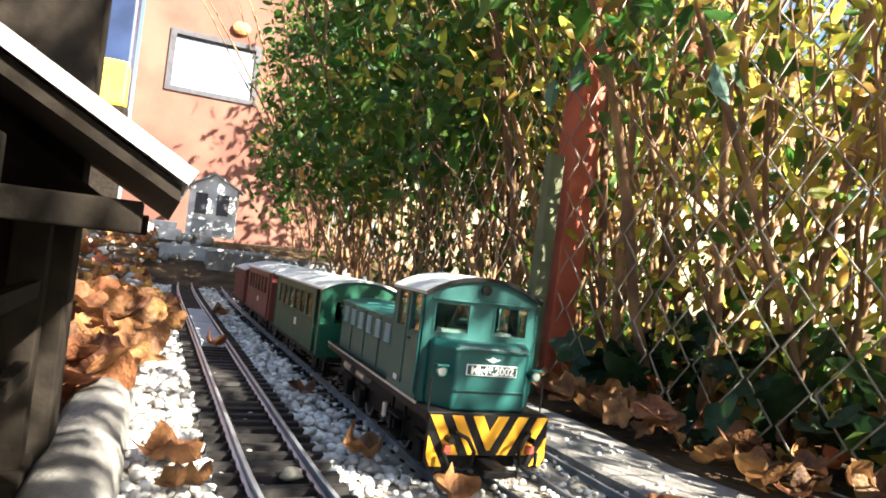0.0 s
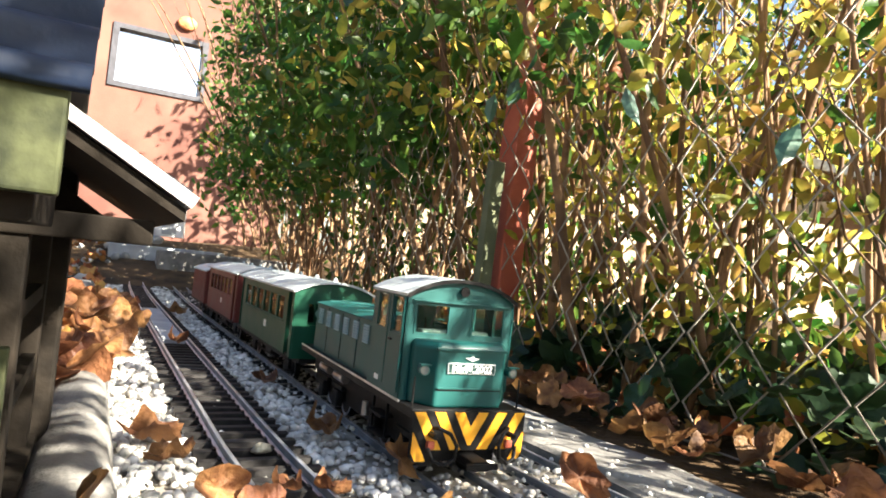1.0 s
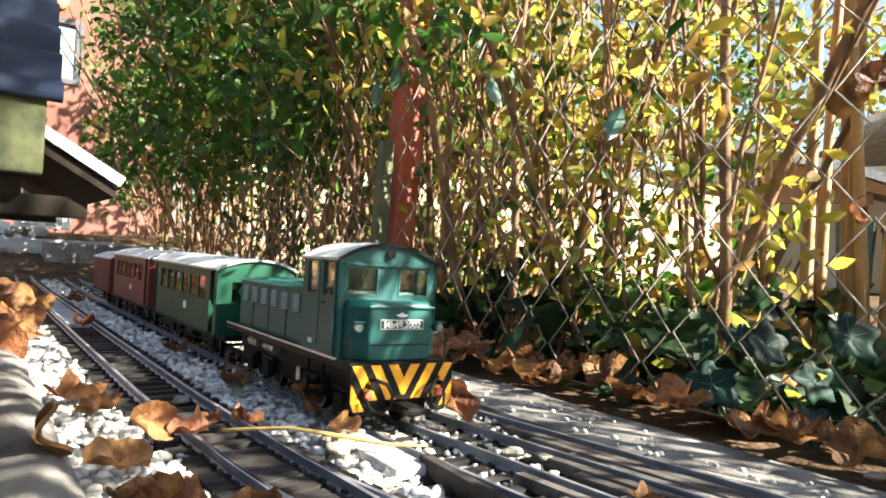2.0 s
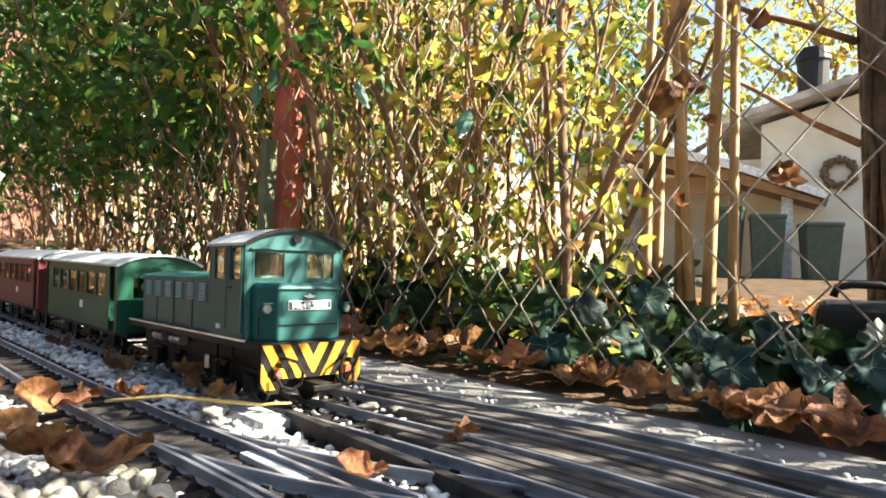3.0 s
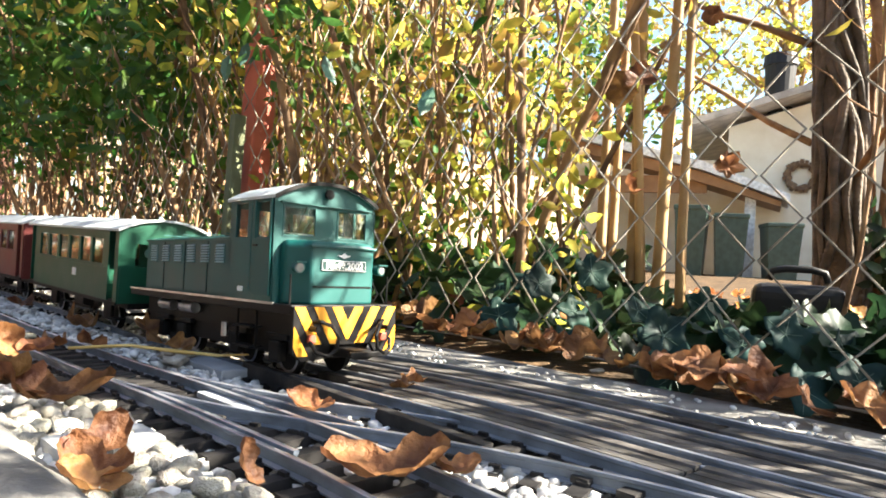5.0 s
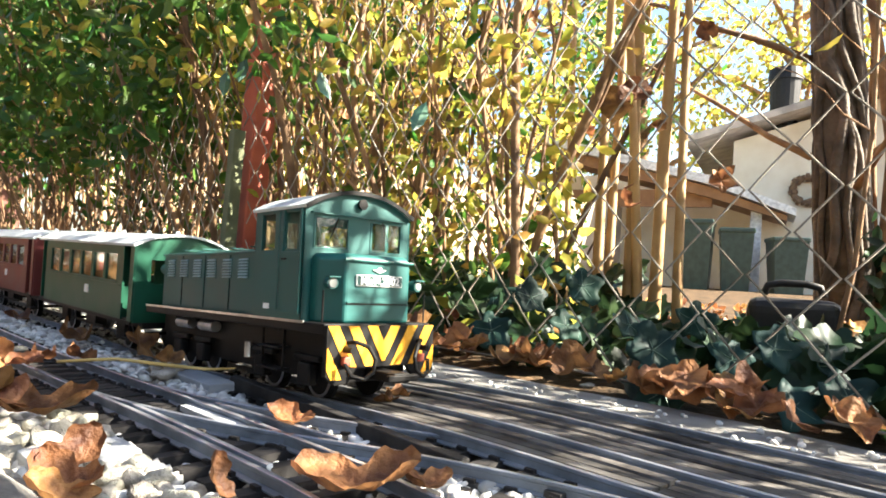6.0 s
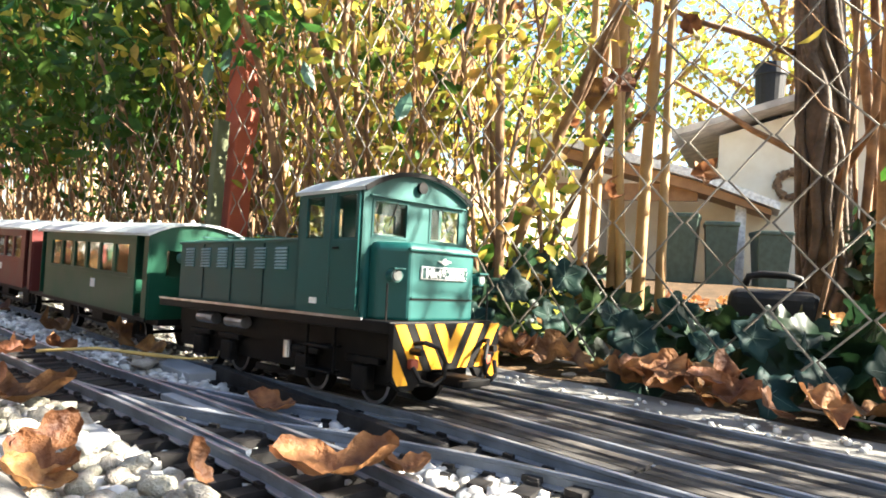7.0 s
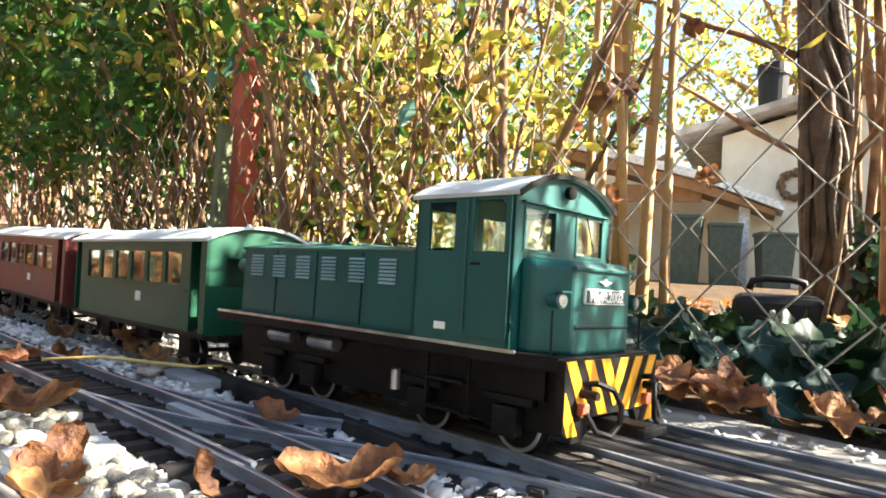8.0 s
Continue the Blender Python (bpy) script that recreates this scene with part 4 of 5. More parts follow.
def big_leaf(size, seed, mat, m, name, label, cat, group, curl=0.2, lobes=5, tooth=0.5, veins=False):
    v, f = lobed_leaf(seed, lobes, curl, size, tooth)
    ob = tagged(new(name, mesh_of(name, v, f, mat, True)), label, cat, group)
    ob.matrix_basis = m
    sol = ob.modifiers.new("thickness", "SOLIDIFY")
    sol.thickness = 0.0007
    if veins:
        bm = bmesh.new()
        for k in range(lobes):
            a = 2 * math.pi * k / lobes
            p = Vector((math.sin(a), math.cos(a), 0)) * 0.43 * size
            cyl(bm, (0, 0, 0.0012), (p.x, p.y, 0.0012 + 0.1 * curl * size), 0.0004, 0.00015, seg=4)
        part("vein", bm, M_VEIN, ob, "pale leaf veins")
    return ob


def ivy():
    """Ivy that creeps at the foot of the fence."""
    spots = [(0.44, 1.652, 0.03, 0.07), (0.445, 1.563, 0.012, 0.052), (0.435, 1.45, 0.033, 0.078), (0.45, 1.54, 0.088, 0.06), (0.46, 1.613, 0.071, 0.06), (0.42, 1.43, 0.0, 0.08),
             (0.43, 1.325, 0.004, 0.066), (0.45, 1.348, 0.046, 0.06), (0.45, 1.292, 0.015, 0.066), (0.48, 1.5, 0.05, 0.055), (0.5, 1.59, 0.04, 0.06), (0.5, 1.66, 0.07, 0.055), (0.47, 1.39, 0.03, 0.06),
             (0.5, 1.44, 0.06, 0.06), (0.5, 1.35, 0.03, 0.06), (0.48, 1.31, 0.035, 0.06), (0.51, 1.27, 0.03, 0.06), (0.46, 1.25, 0.03, 0.06), (0.5, 1.7, 0.05, 0.05)]
    for k, (x, y, z, s) in enumerate(spots):
        big_leaf(s * 0.8, 300 + k, M_IVY, pose(x, y, z, rnd.uniform(45, 80), rnd.uniform(-20, 20), rnd.uniform(-75, -15)), "ivy_leaf",
                 "dark blue-green ivy leaf with pale veins by the fence", "ivy leaf", "ivy at the fence", 0.3, 5, 0.34, True)
    h = empty("ivy_patch", None, label="dark tangled ivy covering the ground behind the fence", category="ivy", kind="stuff")
    v, f = lobed_leaf(77, 5, 0.25, 1.0, 0.4)
    n = 900
    P = np.stack([rng.uniform(0.47, 1.05, n), 0.9 + 1.4 * rng.uniform(0, 1, n) ** 1.3, rng.uniform(-0.01, 0.13, n)], -1)
    P[:, 2] *= (0.4 + 0.6 * rng.uniform(0, 1, n)) * np.where(P[:, 1] < 1.7, 0.45, 1.0)
    scatter("foliage", v, f, P, rotations(n, rng, 1.2), rng.uniform(0.035, 0.08, n), M_IVYI, h)
    u = empty("undergrowth", None, label="low yellow-green sprouts among the stems behind the wire", category="undergrowth", kind="stuff")
    n = 1500
    y = rng.uniform(1.42, 2.5, n)
    P = np.stack([rng.uniform(0.5, 0.85, n), y, 0.02 + 0.33 * rng.uniform(0, 1, n)], -1)
    P = P[P[:, 1] > 1.17 + 0.62 * (P[:, 0] + 0.156)]
    scatter("foliage", LEAF_V, LEAF_F, P, rotations(len(P), rng, 2.0), rng.uniform(0.017, 0.032, len(P)), M_LEAFY, u)
    n = 2600
    y = rng.uniform(1.75, 3.6, n)
    P = np.stack([rng.uniform(0.56, 1.25, n), y, 0.01 + 0.3 * rng.uniform(0, 1, n) ** 1.6], -1)
    P += 0.05 * np.sin(P[:, [1, 2, 0]] * 37)
    P = P[(P[:, 1] > 1.17 + 0.62 * (P[:, 0] + 0.156)) & (P[:, 0] > 0.52)]
    scatter("foliage", LEAF_V, LEAF_F, P, rotations(len(P), rng, 2.0), rng.uniform(0.02, 0.042, len(P)), M_LEAF, u)["label"] = "dark green sprouts"
    # the bluish loose leaves that hang out of the hedge
    for x, y, z, s in ((0.36, 2.17, 0.40, 0.045), (0.352, 1.9, 0.353, 0.042), (0.40, 1.74, 0.30, 0.045), (0.37, 2.13, 0.415, 0.04), (0.5, 2.25, 0.05, 0.05)):
        ob = tagged(new("hanging_leaf", mesh_of("hanging_leaf", np.array(LEAF_V) * s, LEAF_F, M_TEAL)), "single waxy blue-green leaf hanging from the hedge", "leaf", "loose hedge leaves")
        ob.matrix_basis = pose(x, y, z, rnd.uniform(-115, -70), rnd.uniform(-25, 25), rnd.uniform(-60, 10))


ivy()


# ---------- gravel ----------
def gravel():
    V, F = pebble_shape(3)
    n = 21000
    y = 1.15 + 3.6 * rng.uniform(0, 1, n) ** 1.7
    x = rng.uniform(-0.09, 0.3, n)
    on = np.zeros(n, bool)
    for f in (track_a, track_b, track_c):
        on |= np.abs(x - np.array([f(v) for v in y])) < 0.044
    keep = ~on | (rng.uniform(0, 1, n) < 0.45)
    x, y, on = x[keep], y[keep], on[keep]
    n = len(x)
    z = np.where(on, -0.0155, -0.0135) + rng.uniform(0, 0.004, n)
    s = np.where(on, rng.uniform(0.004, 0.008, n), rng.uniform(0.005, 0.0135, n))
    ob = scatter("gravel", V, F, np.stack([x, y, z], -1), rotations(n, rng, 0.6), s, M_GRAVEL)
    tagged(ob, "loose white and grey gravel between the rails", "gravel", kind="stuff")
    bed = empty("pebble_heap", None, label="heap of rounded cream pebbles beside the track", category="pebbles")
    shapes = [mesh_of("pebble", *pebble_shape(20 + k, 2), M_PEBBLE, True) for k in range(8)]
    placed = []
    for k in range(900):
        px, py = rnd.uniform(-0.075, -0.012), rnd.uniform(1.3, 1.62)
        r = rnd.uniform(0.009, 0.0165)
        if any((px - a) ** 2 + (py - b) ** 2 < ((r + c) * 0.42) ** 2 for a, b, c in placed):
            continue
        placed.append((px, py, r))
        m = pose(px, py, -0.011 + r * 0.3, rnd.uniform(-30, 30), rnd.uniform(-30, 30), rnd.uniform(0, 360)) @ Matrix.Diagonal((r, r * 1.1, r, 1))
        piece("pebble", rnd.choice(shapes), bed, m)
        if len(placed) > 200:
            break
    tagged(part("stone_slab", boxed(-0.062, -0.012, 1.505, 1.54, -0.014, -0.002, 0.003), M_SLATE), "pale grey broken slab lying beside the near track", "slab")
    # broken stones on the far bank
    n = 900
    y2 = rng.uniform(2.9, 5.6, n)
    P = np.stack([rng.uniform(-1.3, -0.1, n) + 0.25 * (y2 > 4.3), y2, np.array([bank(v) for v in y2]) - 0.012], -1)
    V2, F2 = pebble_shape(61)
    tagged(scatter("rubble", V2, F2, P, rotations(n, rng, 0.8), rng.uniform(0.015, 0.06, n) * np.where(rng.uniform(0, 1, n) > 0.8, 1.5, 0.8), M_RUBBLE), "grey and white broken stones on the far bank", "rubble", kind="stuff")
    # grit on the concrete strip
    n = 260
    y2 = rng.uniform(1.1, 2.6, n)
    P = np.stack([0.288 + 0.06 * rng.uniform(0, 1, n), y2, np.full(n, -0.0035)], -1)
    tagged(scatter("grit", V2, F2, P, rotations(n, rng, 0.6), rng.uniform(0.002, 0.007, n), M_GRAVEL), "pale grit scattered on the concrete strip", "grit", kind="stuff")
    # a few big pale stones lying about
    for px, py, r in ((0.03, 1.914, 0.016), (0.1, 1.74, 0.03), (0.09, 1.72, 0.022), (0.405, 1.5, 0.013), (0.33, 1.62, 0.009), (0.36, 1.45, 0.012), (0.44, 1.35, 0.011), (0.2, 1.66, 0.016), (0.215, 1.64, 0.012)):
        s = piece("stone", rnd.choice(shapes), None, pose(px, py, -0.008 + 0.2 * r, 0, 0, rnd.uniform(0, 360)) @ Matrix.Diagonal((r, r * 1.3, r * 0.6, 1)))
        tagged(s, "single pale flat stone lying by the rails", "stone", "loose stones")


gravel()


# ---------- fallen leaves ----------
DRY = [mesh_of("dry_leaf", *lobed_leaf(500 + k, 5, 0.4 + 0.24 * (k % 4), 1.0, 0.12 + 0.1 * (k % 3)), M_DRY, True) for k in range(10)]


def rolled_leaf(seed, n=14, m=8):
    """A dry leaf of length 1 along x, rolled into a trough with torn, lifted ends; rests on its keel."""
    r = random.Random(seed)
    ph, lift, lean = r.uniform(0, 6.28), r.uniform(0.3, 0.5), r.uniform(-0.25, 0.25)
    V, F = [], []
    for i in range(n + 1):
        u = -1 + 2 * i / n
        half = 0.3 * (1 - abs(u) ** 2.4) ** 0.7 + 0.015 + 0.06 * math.sin(9 * u + ph) * (1 - u * u)
        for k in range(m + 1):
            v = -1 + 2 * k / m
            th = v * (1.15 + 0.3 * math.sin(3 * u + ph))
            y = half * math.sin(th) / 1.0
            z = 0.55 * half * (1 - math.cos(th)) * 1.6 + lift * 0.55 * abs(u) ** 2.2 + 0.025 * math.sin(11 * u + 5 * v + ph)
            V.append((0.5 * u, y + lean * u * u * 0.5, z))
    for i in range(n):
        for k in range(m):
            a = i * (m + 1) + k
            F.append((a, a + 1, a + m + 2, a + m + 1))
    return V, F


BOATS = [mesh_of("dry_leaf", *rolled_leaf(560 + k), M_DRY, True) for k in range(3)]


def dry_leaf(x, y, z, s, rx, ry, rz, label="curled brown dry leaf", shape=None):
    ob = piece("dry_leaf", rnd.choice(DRY) if shape is None else DRY[shape], None, pose(x, y, z, rx, ry, rz) @ Matrix.Diagonal((s, s, s, 1)))
    return tagged(ob, label, "dead leaf", "fallen autumn leaves")


def leaves():
    # singled-out leaves on and beside the tracks
    for x, y, z, s, rx, ry, rz in (
            (0.194, 1.537, 0.0, 0.024, 5, 8, 40), (0.17, 1.525, 0.0, 0.02, -5, 4, 10),
            
            (-0.025, 1.78, 0.012, 0.04, 75, 20, 30), (-0.055, 1.72, 0.004, 0.042, 15, 10, 0), (-0.095, 1.73, 0.022, 0.05, 70, 10, 80), (0.0, 1.775, 0.004, 0.03, 10, 0, 0),
            (0.045, 1.79, 0.004, 0.028, 10, 20, 50), (0.02, 1.8, 0.003, 0.03, 0, 10, 70), (0.115, 1.84, 0.006, 0.04, 60, 10, 20), (0.085, 2.16, 0.003, 0.035, 10, 10, 0),
            (0.22, 1.76, 0.012, 0.045, 70, 15, -20), (0.09, 1.95, 0.0, 0.05, 8, 6, 40), (0.02, 2.46, 0.004, 0.05, 15, 8, 120), (-0.05, 1.95, -0.003, 0.05, 8, 0, 10),
            (-0.04, 1.89, -0.002, 0.035, 12, 10, 200), (0.06, 2.9, 0.006, 0.05, 10, 0, 0), (-0.055, 1.62, 0.01, 0.04, 25, 25, 20), (0.1, 1.735, 0.004, 0.03, 40, 0, 0)):
        dry_leaf(x, y, z, s, rx, ry, rz, shape=rnd.choice((2, 3, 6, 7)))
    # boat-shaped leaves lying by the points
    for x, y, z, s, rx, ry, rz, k in ((0.034, 1.388, 0.0015, 0.058, 6, -4, -42, 0), (0.078, 1.508, 0.001, 0.034, 10, 5, -70, 1), (-0.035, 1.615, 0.0, 0.066, 10, 6, -30, 2), (-0.052, 1.632, 0.008, 0.055, -20, 10, 40, 1),
                                      (-0.06, 1.468, 0.0, 0.036, 25, 10, -60, 2), (-0.054, 1.486, 0.006, 0.034, 50, -20, 20, 0), (-0.068, 1.452, 0.0, 0.03, 20, 20, -10, 1), (-0.008, 1.436, 0.0, 0.024, 10, 65, -50, 1),
                                      (0.06, 1.372, 0.001, 0.028, 10, 10, -20, 2)):
        ob = piece("dry_leaf", BOATS[k], None, pose(x, y, z, rx, ry, rz) @ Matrix.Diagonal((s, s, s, 1)))
        tagged(ob, "rolled brown dry leaf with raised edges by the rails", "dead leaf", "fallen autumn leaves")
    # a ragged row along the fence foot
    for k in range(110):
        y = rnd.uniform(1.15, 3.0)
        x = fence_x(y) + rnd.gauss(-0.052, 0.028)
        s = rnd.uniform(0.03, 0.056)
        dry_leaf(x, y, 0.004 + rnd.uniform(0, 0.016), s, rnd.uniform(-25, 55), rnd.uniform(-45, 20), rnd.uniform(0, 360), "curled brown dry leaf at the fence foot")
    # drift beside the kerb
    for k in range(200):
        y = rnd.uniform(1.95, 3.1)
        x = rnd.uniform(-0.42, -0.06) + 0.03 * (y - 2.2)
        if y < 2.12 and x > -0.12:
            x -= 0.06
        hgt = 0.075 * math.exp(-((x + 0.17) / 0.12) ** 2) * math.exp(-((y - 2.45) / 0.45) ** 2)
        dry_leaf(x, y, 0.004 + hgt * rnd.random(), rnd.uniform(0.045, 0.085), rnd.uniform(-45, 55), rnd.uniform(-45, 45), rnd.uniform(0, 360), "brown dry leaf in a drift by the kerb")
    v, f = lobed_leaf(620, 4, 0.6, 1.0, 0.3)
    n = 3600
    P = np.concatenate([
        np.stack([rng.uniform(-1.6, -0.08, n // 2), rng.uniform(2.0, 6.5, n // 2), rng.uniform(-0.01, 0.012, n // 2)], -1),
        np.stack([rng.uniform(0.48, 2.2, n // 2), rng.uniform(0.6, 4.5, n // 2), rng.uniform(-0.012, 0.03, n // 2)], -1)])
    P[:, 2] += np.array([bank(v) if u < 0.4 else 0.0 for u, v in zip(P[:, 0], P[:, 1])])
    bare = (P[:, 0] > 0.45) & (P[:, 1] < 1.15 + 0.62 * (P[:, 0] + 0.156)) & (rng.uniform(0, 1, len(P)) < 0.75)
    P = P[~bare]
    ob = scatter("leaf_litter", v, f, P, rotations(len(P), rng, 0.9), rng.uniform(0.03, 0.07, len(P)), M_DRYI)
    tagged(ob, "carpet of brown dead leaves on the soil", "leaf litter", kind="stuff")
    for k in range(26):
        y = rnd.uniform(1.45, 2.3)
        dry_leaf(rnd.uniform(0.52, 0.95), y, rnd.uniform(0.15, 0.75), rnd.uniform(0.035, 0.06), rnd.uniform(30, 110), rnd.uniform(-50, 50), rnd.uniform(-90, 20), "brown dead leaf caught in the hedge twigs")
    # straw stalk across the rails
    pts = [(0.02, 1.765, 0.005), (0.06, 1.745, 0.0075), (0.09, 1.72, 0.004), (0.113, 1.69, 0.003), (0.128, 1.668, 0.006)]
    v, fc = tube(pts, [0.0014, 0.0014, 0.0017, 0.0013, 0.0007], 7)
    tagged(part("straw_stalk", bmesh_from(v, fc), M_STRAW, smooth=True), "yellow dry straw stalk lying across the rails", "straw")


leaves()


# ---------- model buildings by the line ----------
def model_station():
    s = empty("model_station", None, label="mossy green model railway hut with blue corrugated roof and dark porch", category="model building")
    part("plinth", boxed(-0.33, -0.135, 1.59, 2.02, -0.03, -0.004, 0.003), M_CONC, s)
    # porch: dark gable with pale roof boards
    e = (-0.064, 0.1655)
    ridge = (-0.20, 0.2455)
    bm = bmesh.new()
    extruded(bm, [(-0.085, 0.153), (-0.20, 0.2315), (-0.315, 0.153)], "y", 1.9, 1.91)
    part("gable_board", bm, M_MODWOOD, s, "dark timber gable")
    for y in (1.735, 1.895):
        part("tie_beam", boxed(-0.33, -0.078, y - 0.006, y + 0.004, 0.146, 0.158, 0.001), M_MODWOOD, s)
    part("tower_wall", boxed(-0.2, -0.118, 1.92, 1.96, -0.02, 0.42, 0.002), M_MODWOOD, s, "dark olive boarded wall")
    part("side_panel", boxed(-0.32, -0.128, 1.7, 1.708, -0.02, 0.1, 0.001), M_MODGREEN, s, "mossy pale green panel")
    for sgn in (1, -1):
        bm = bmesh.new()
        d = Vector((e[0] - ridge[0], 0, e[1] - ridge[1]))
        up = Vector((-d.z, 0, d.x)).normalized() * -0.006
        A = Vector((ridge[0], 0, ridge[1]))
        B = Vector((e[0], 0, e[1]))
        if up.z < 0:
            up = -up
        pts = [(A.x, A.z), (B.x, B.z), (B.x + up.x, B.z + up.z), (A.x + up.x, A.z + up.z)]
        if sgn < 0:
            pts = [(2 * ridge[0] - x, z) for x, z in pts]
        extruded(bm, pts, "y", 1.715, 1.99)
        part("porch_roof", bm, M_MODROOF, s, "pale weathered porch roof")
        # thin dark sheet below the boards paints in the shade under the roof
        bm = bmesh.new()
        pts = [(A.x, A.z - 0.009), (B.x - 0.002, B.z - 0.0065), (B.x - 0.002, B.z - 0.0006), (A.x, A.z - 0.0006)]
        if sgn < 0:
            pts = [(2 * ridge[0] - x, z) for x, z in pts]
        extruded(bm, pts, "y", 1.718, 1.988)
        part("roof_shade_sheet", bm, M_MODWOOD, s, "dark sheet that paints shade under the porch roof")
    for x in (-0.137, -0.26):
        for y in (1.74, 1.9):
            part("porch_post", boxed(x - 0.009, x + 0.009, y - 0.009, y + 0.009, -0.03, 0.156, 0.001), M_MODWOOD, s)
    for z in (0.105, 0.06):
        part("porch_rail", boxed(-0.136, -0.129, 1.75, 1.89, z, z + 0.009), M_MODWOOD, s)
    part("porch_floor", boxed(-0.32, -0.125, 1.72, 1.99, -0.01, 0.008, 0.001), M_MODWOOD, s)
    # hut: boarded green walls
    for k in range(6):
        x = -0.3 + 0.0255 * k
        part("wall_board", boxed(x, x + 0.0248, 1.603, 1.609, -0.012, 0.15, 0.0006), M_MODGREEN, s)
    part("corner_post", boxed(-0.15, -0.14, 1.68, 1.69, -0.02, 0.15, 0.001), M_MODWOOD, s)
    part("wall_core", boxed(-0.31, -0.151, 1.61, 1.7, -0.012, 0.15), M_MODWOOD, s)
    part("fascia", boxed(-0.31, -0.112, 1.592, 1.602, 0.158, 0.19, 0.001), M_MODGREEN, s, "mossy fascia board")
    part("eave_beam", boxed(-0.31, -0.118, 1.603, 1.7, 0.15, 0.172, 0.001), M_MODWOOD, s)
    # corrugated sheet that slopes towards the open ground, ribs level
    bm = bmesh.new()
    prev = None
    for i in range(97):
        f = i / 96
        h = 0.0028 * math.sin(2 * math.pi * i / 12)
        y, z = 1.588 + 0.1 * f - 0.7 * h, 0.188 + 0.11 * f + 0.7 * h
        row = [bm.verts.new(p) for p in ((-0.32, y, z), (-0.107, y, z), (-0.107, y + 0.002, z - 0.002), (-0.32, y + 0.002, z - 0.002))]
        if prev:
            for q in range(4):
                bm.faces.new((prev[q], prev[(q + 1) % 4], row[(q + 1) % 4], row[q]))
        else:
            bm.faces.new(row)
        prev = row
    bm.faces.new(prev[::-1])
    part("corrugated_roof", bm, M_BLUE, s, "dark blue corrugated roof sheet", smooth=True)


model_station()


def model_house():
    h = empty("model_house", pose(0.185, 5.25, 0.185, 0, 0, -8) @ Matrix.Scale(1.5, 4), label="small white model house with dark windows on the far bank", category="model building")
    part("wall", boxed(-0.08, 0.08, -0.06, 0.08, 0, 0.17), M_MODWHITE, h)
    bm = bmesh.new()
    extruded(bm, [(-0.08, 0.17), (0.0, 0.215), (0.08, 0.17)], "y", -0.06, 0.08)
    part("gable", bm, M_MODWHITE, h)
    for s in (-1, 1):
        bm = bmesh.new()
        extruded(bm, [(0, 0.217), (s * 0.095, 0.164), (s * 0.095, 0.17), (0, 0.225)], "y", -0.072, 0.09)
        part("roof", bm, M_SLATE, h, "grey roof")
    for x in (-0.038, 0.034):
        w = part("window", boxed(x - 0.026, x + 0.026, -0.066, -0.06, 0.07, 0.155), M_MODWHITE, h)
        part("pane", boxed(x - 0.02, x + 0.02, -0.068, -0.0655, 0.076, 0.149), M_FRAME, w)
        part("panel", boxed(x - 0.024, x + 0.024, -0.063, -0.0598, 0.008, 0.058), M_SLATE, h)
    for k, (x, y, w) in enumerate(((-0.02, 4.55, 0.1), (-0.16, 4.6, 0.13), (-0.05, 4.8, 0.12))):
        tagged(part("white_block", boxed(x - w / 2, x + w / 2, y + 0.35, y + 0.43, 0.06, 0.2 + 0.02 * k, 0.004), M_MODWHITE), "white painted low block near the model house", "block", "white blocks")
    tagged(part("concrete_edge", boxed(0.12, 0.7, 4.3, 4.42, -0.02, 0.12, 0.006), M_CONC), "grey concrete edging block by the hedge", "edging")
    tagged(part("paving_slab", boxed(-0.06, 0.4, 4.45, 4.9, 0.05, 0.13, 0.004), M_SLATE), "pale grey paving slab beyond the track", "slab")


model_house()


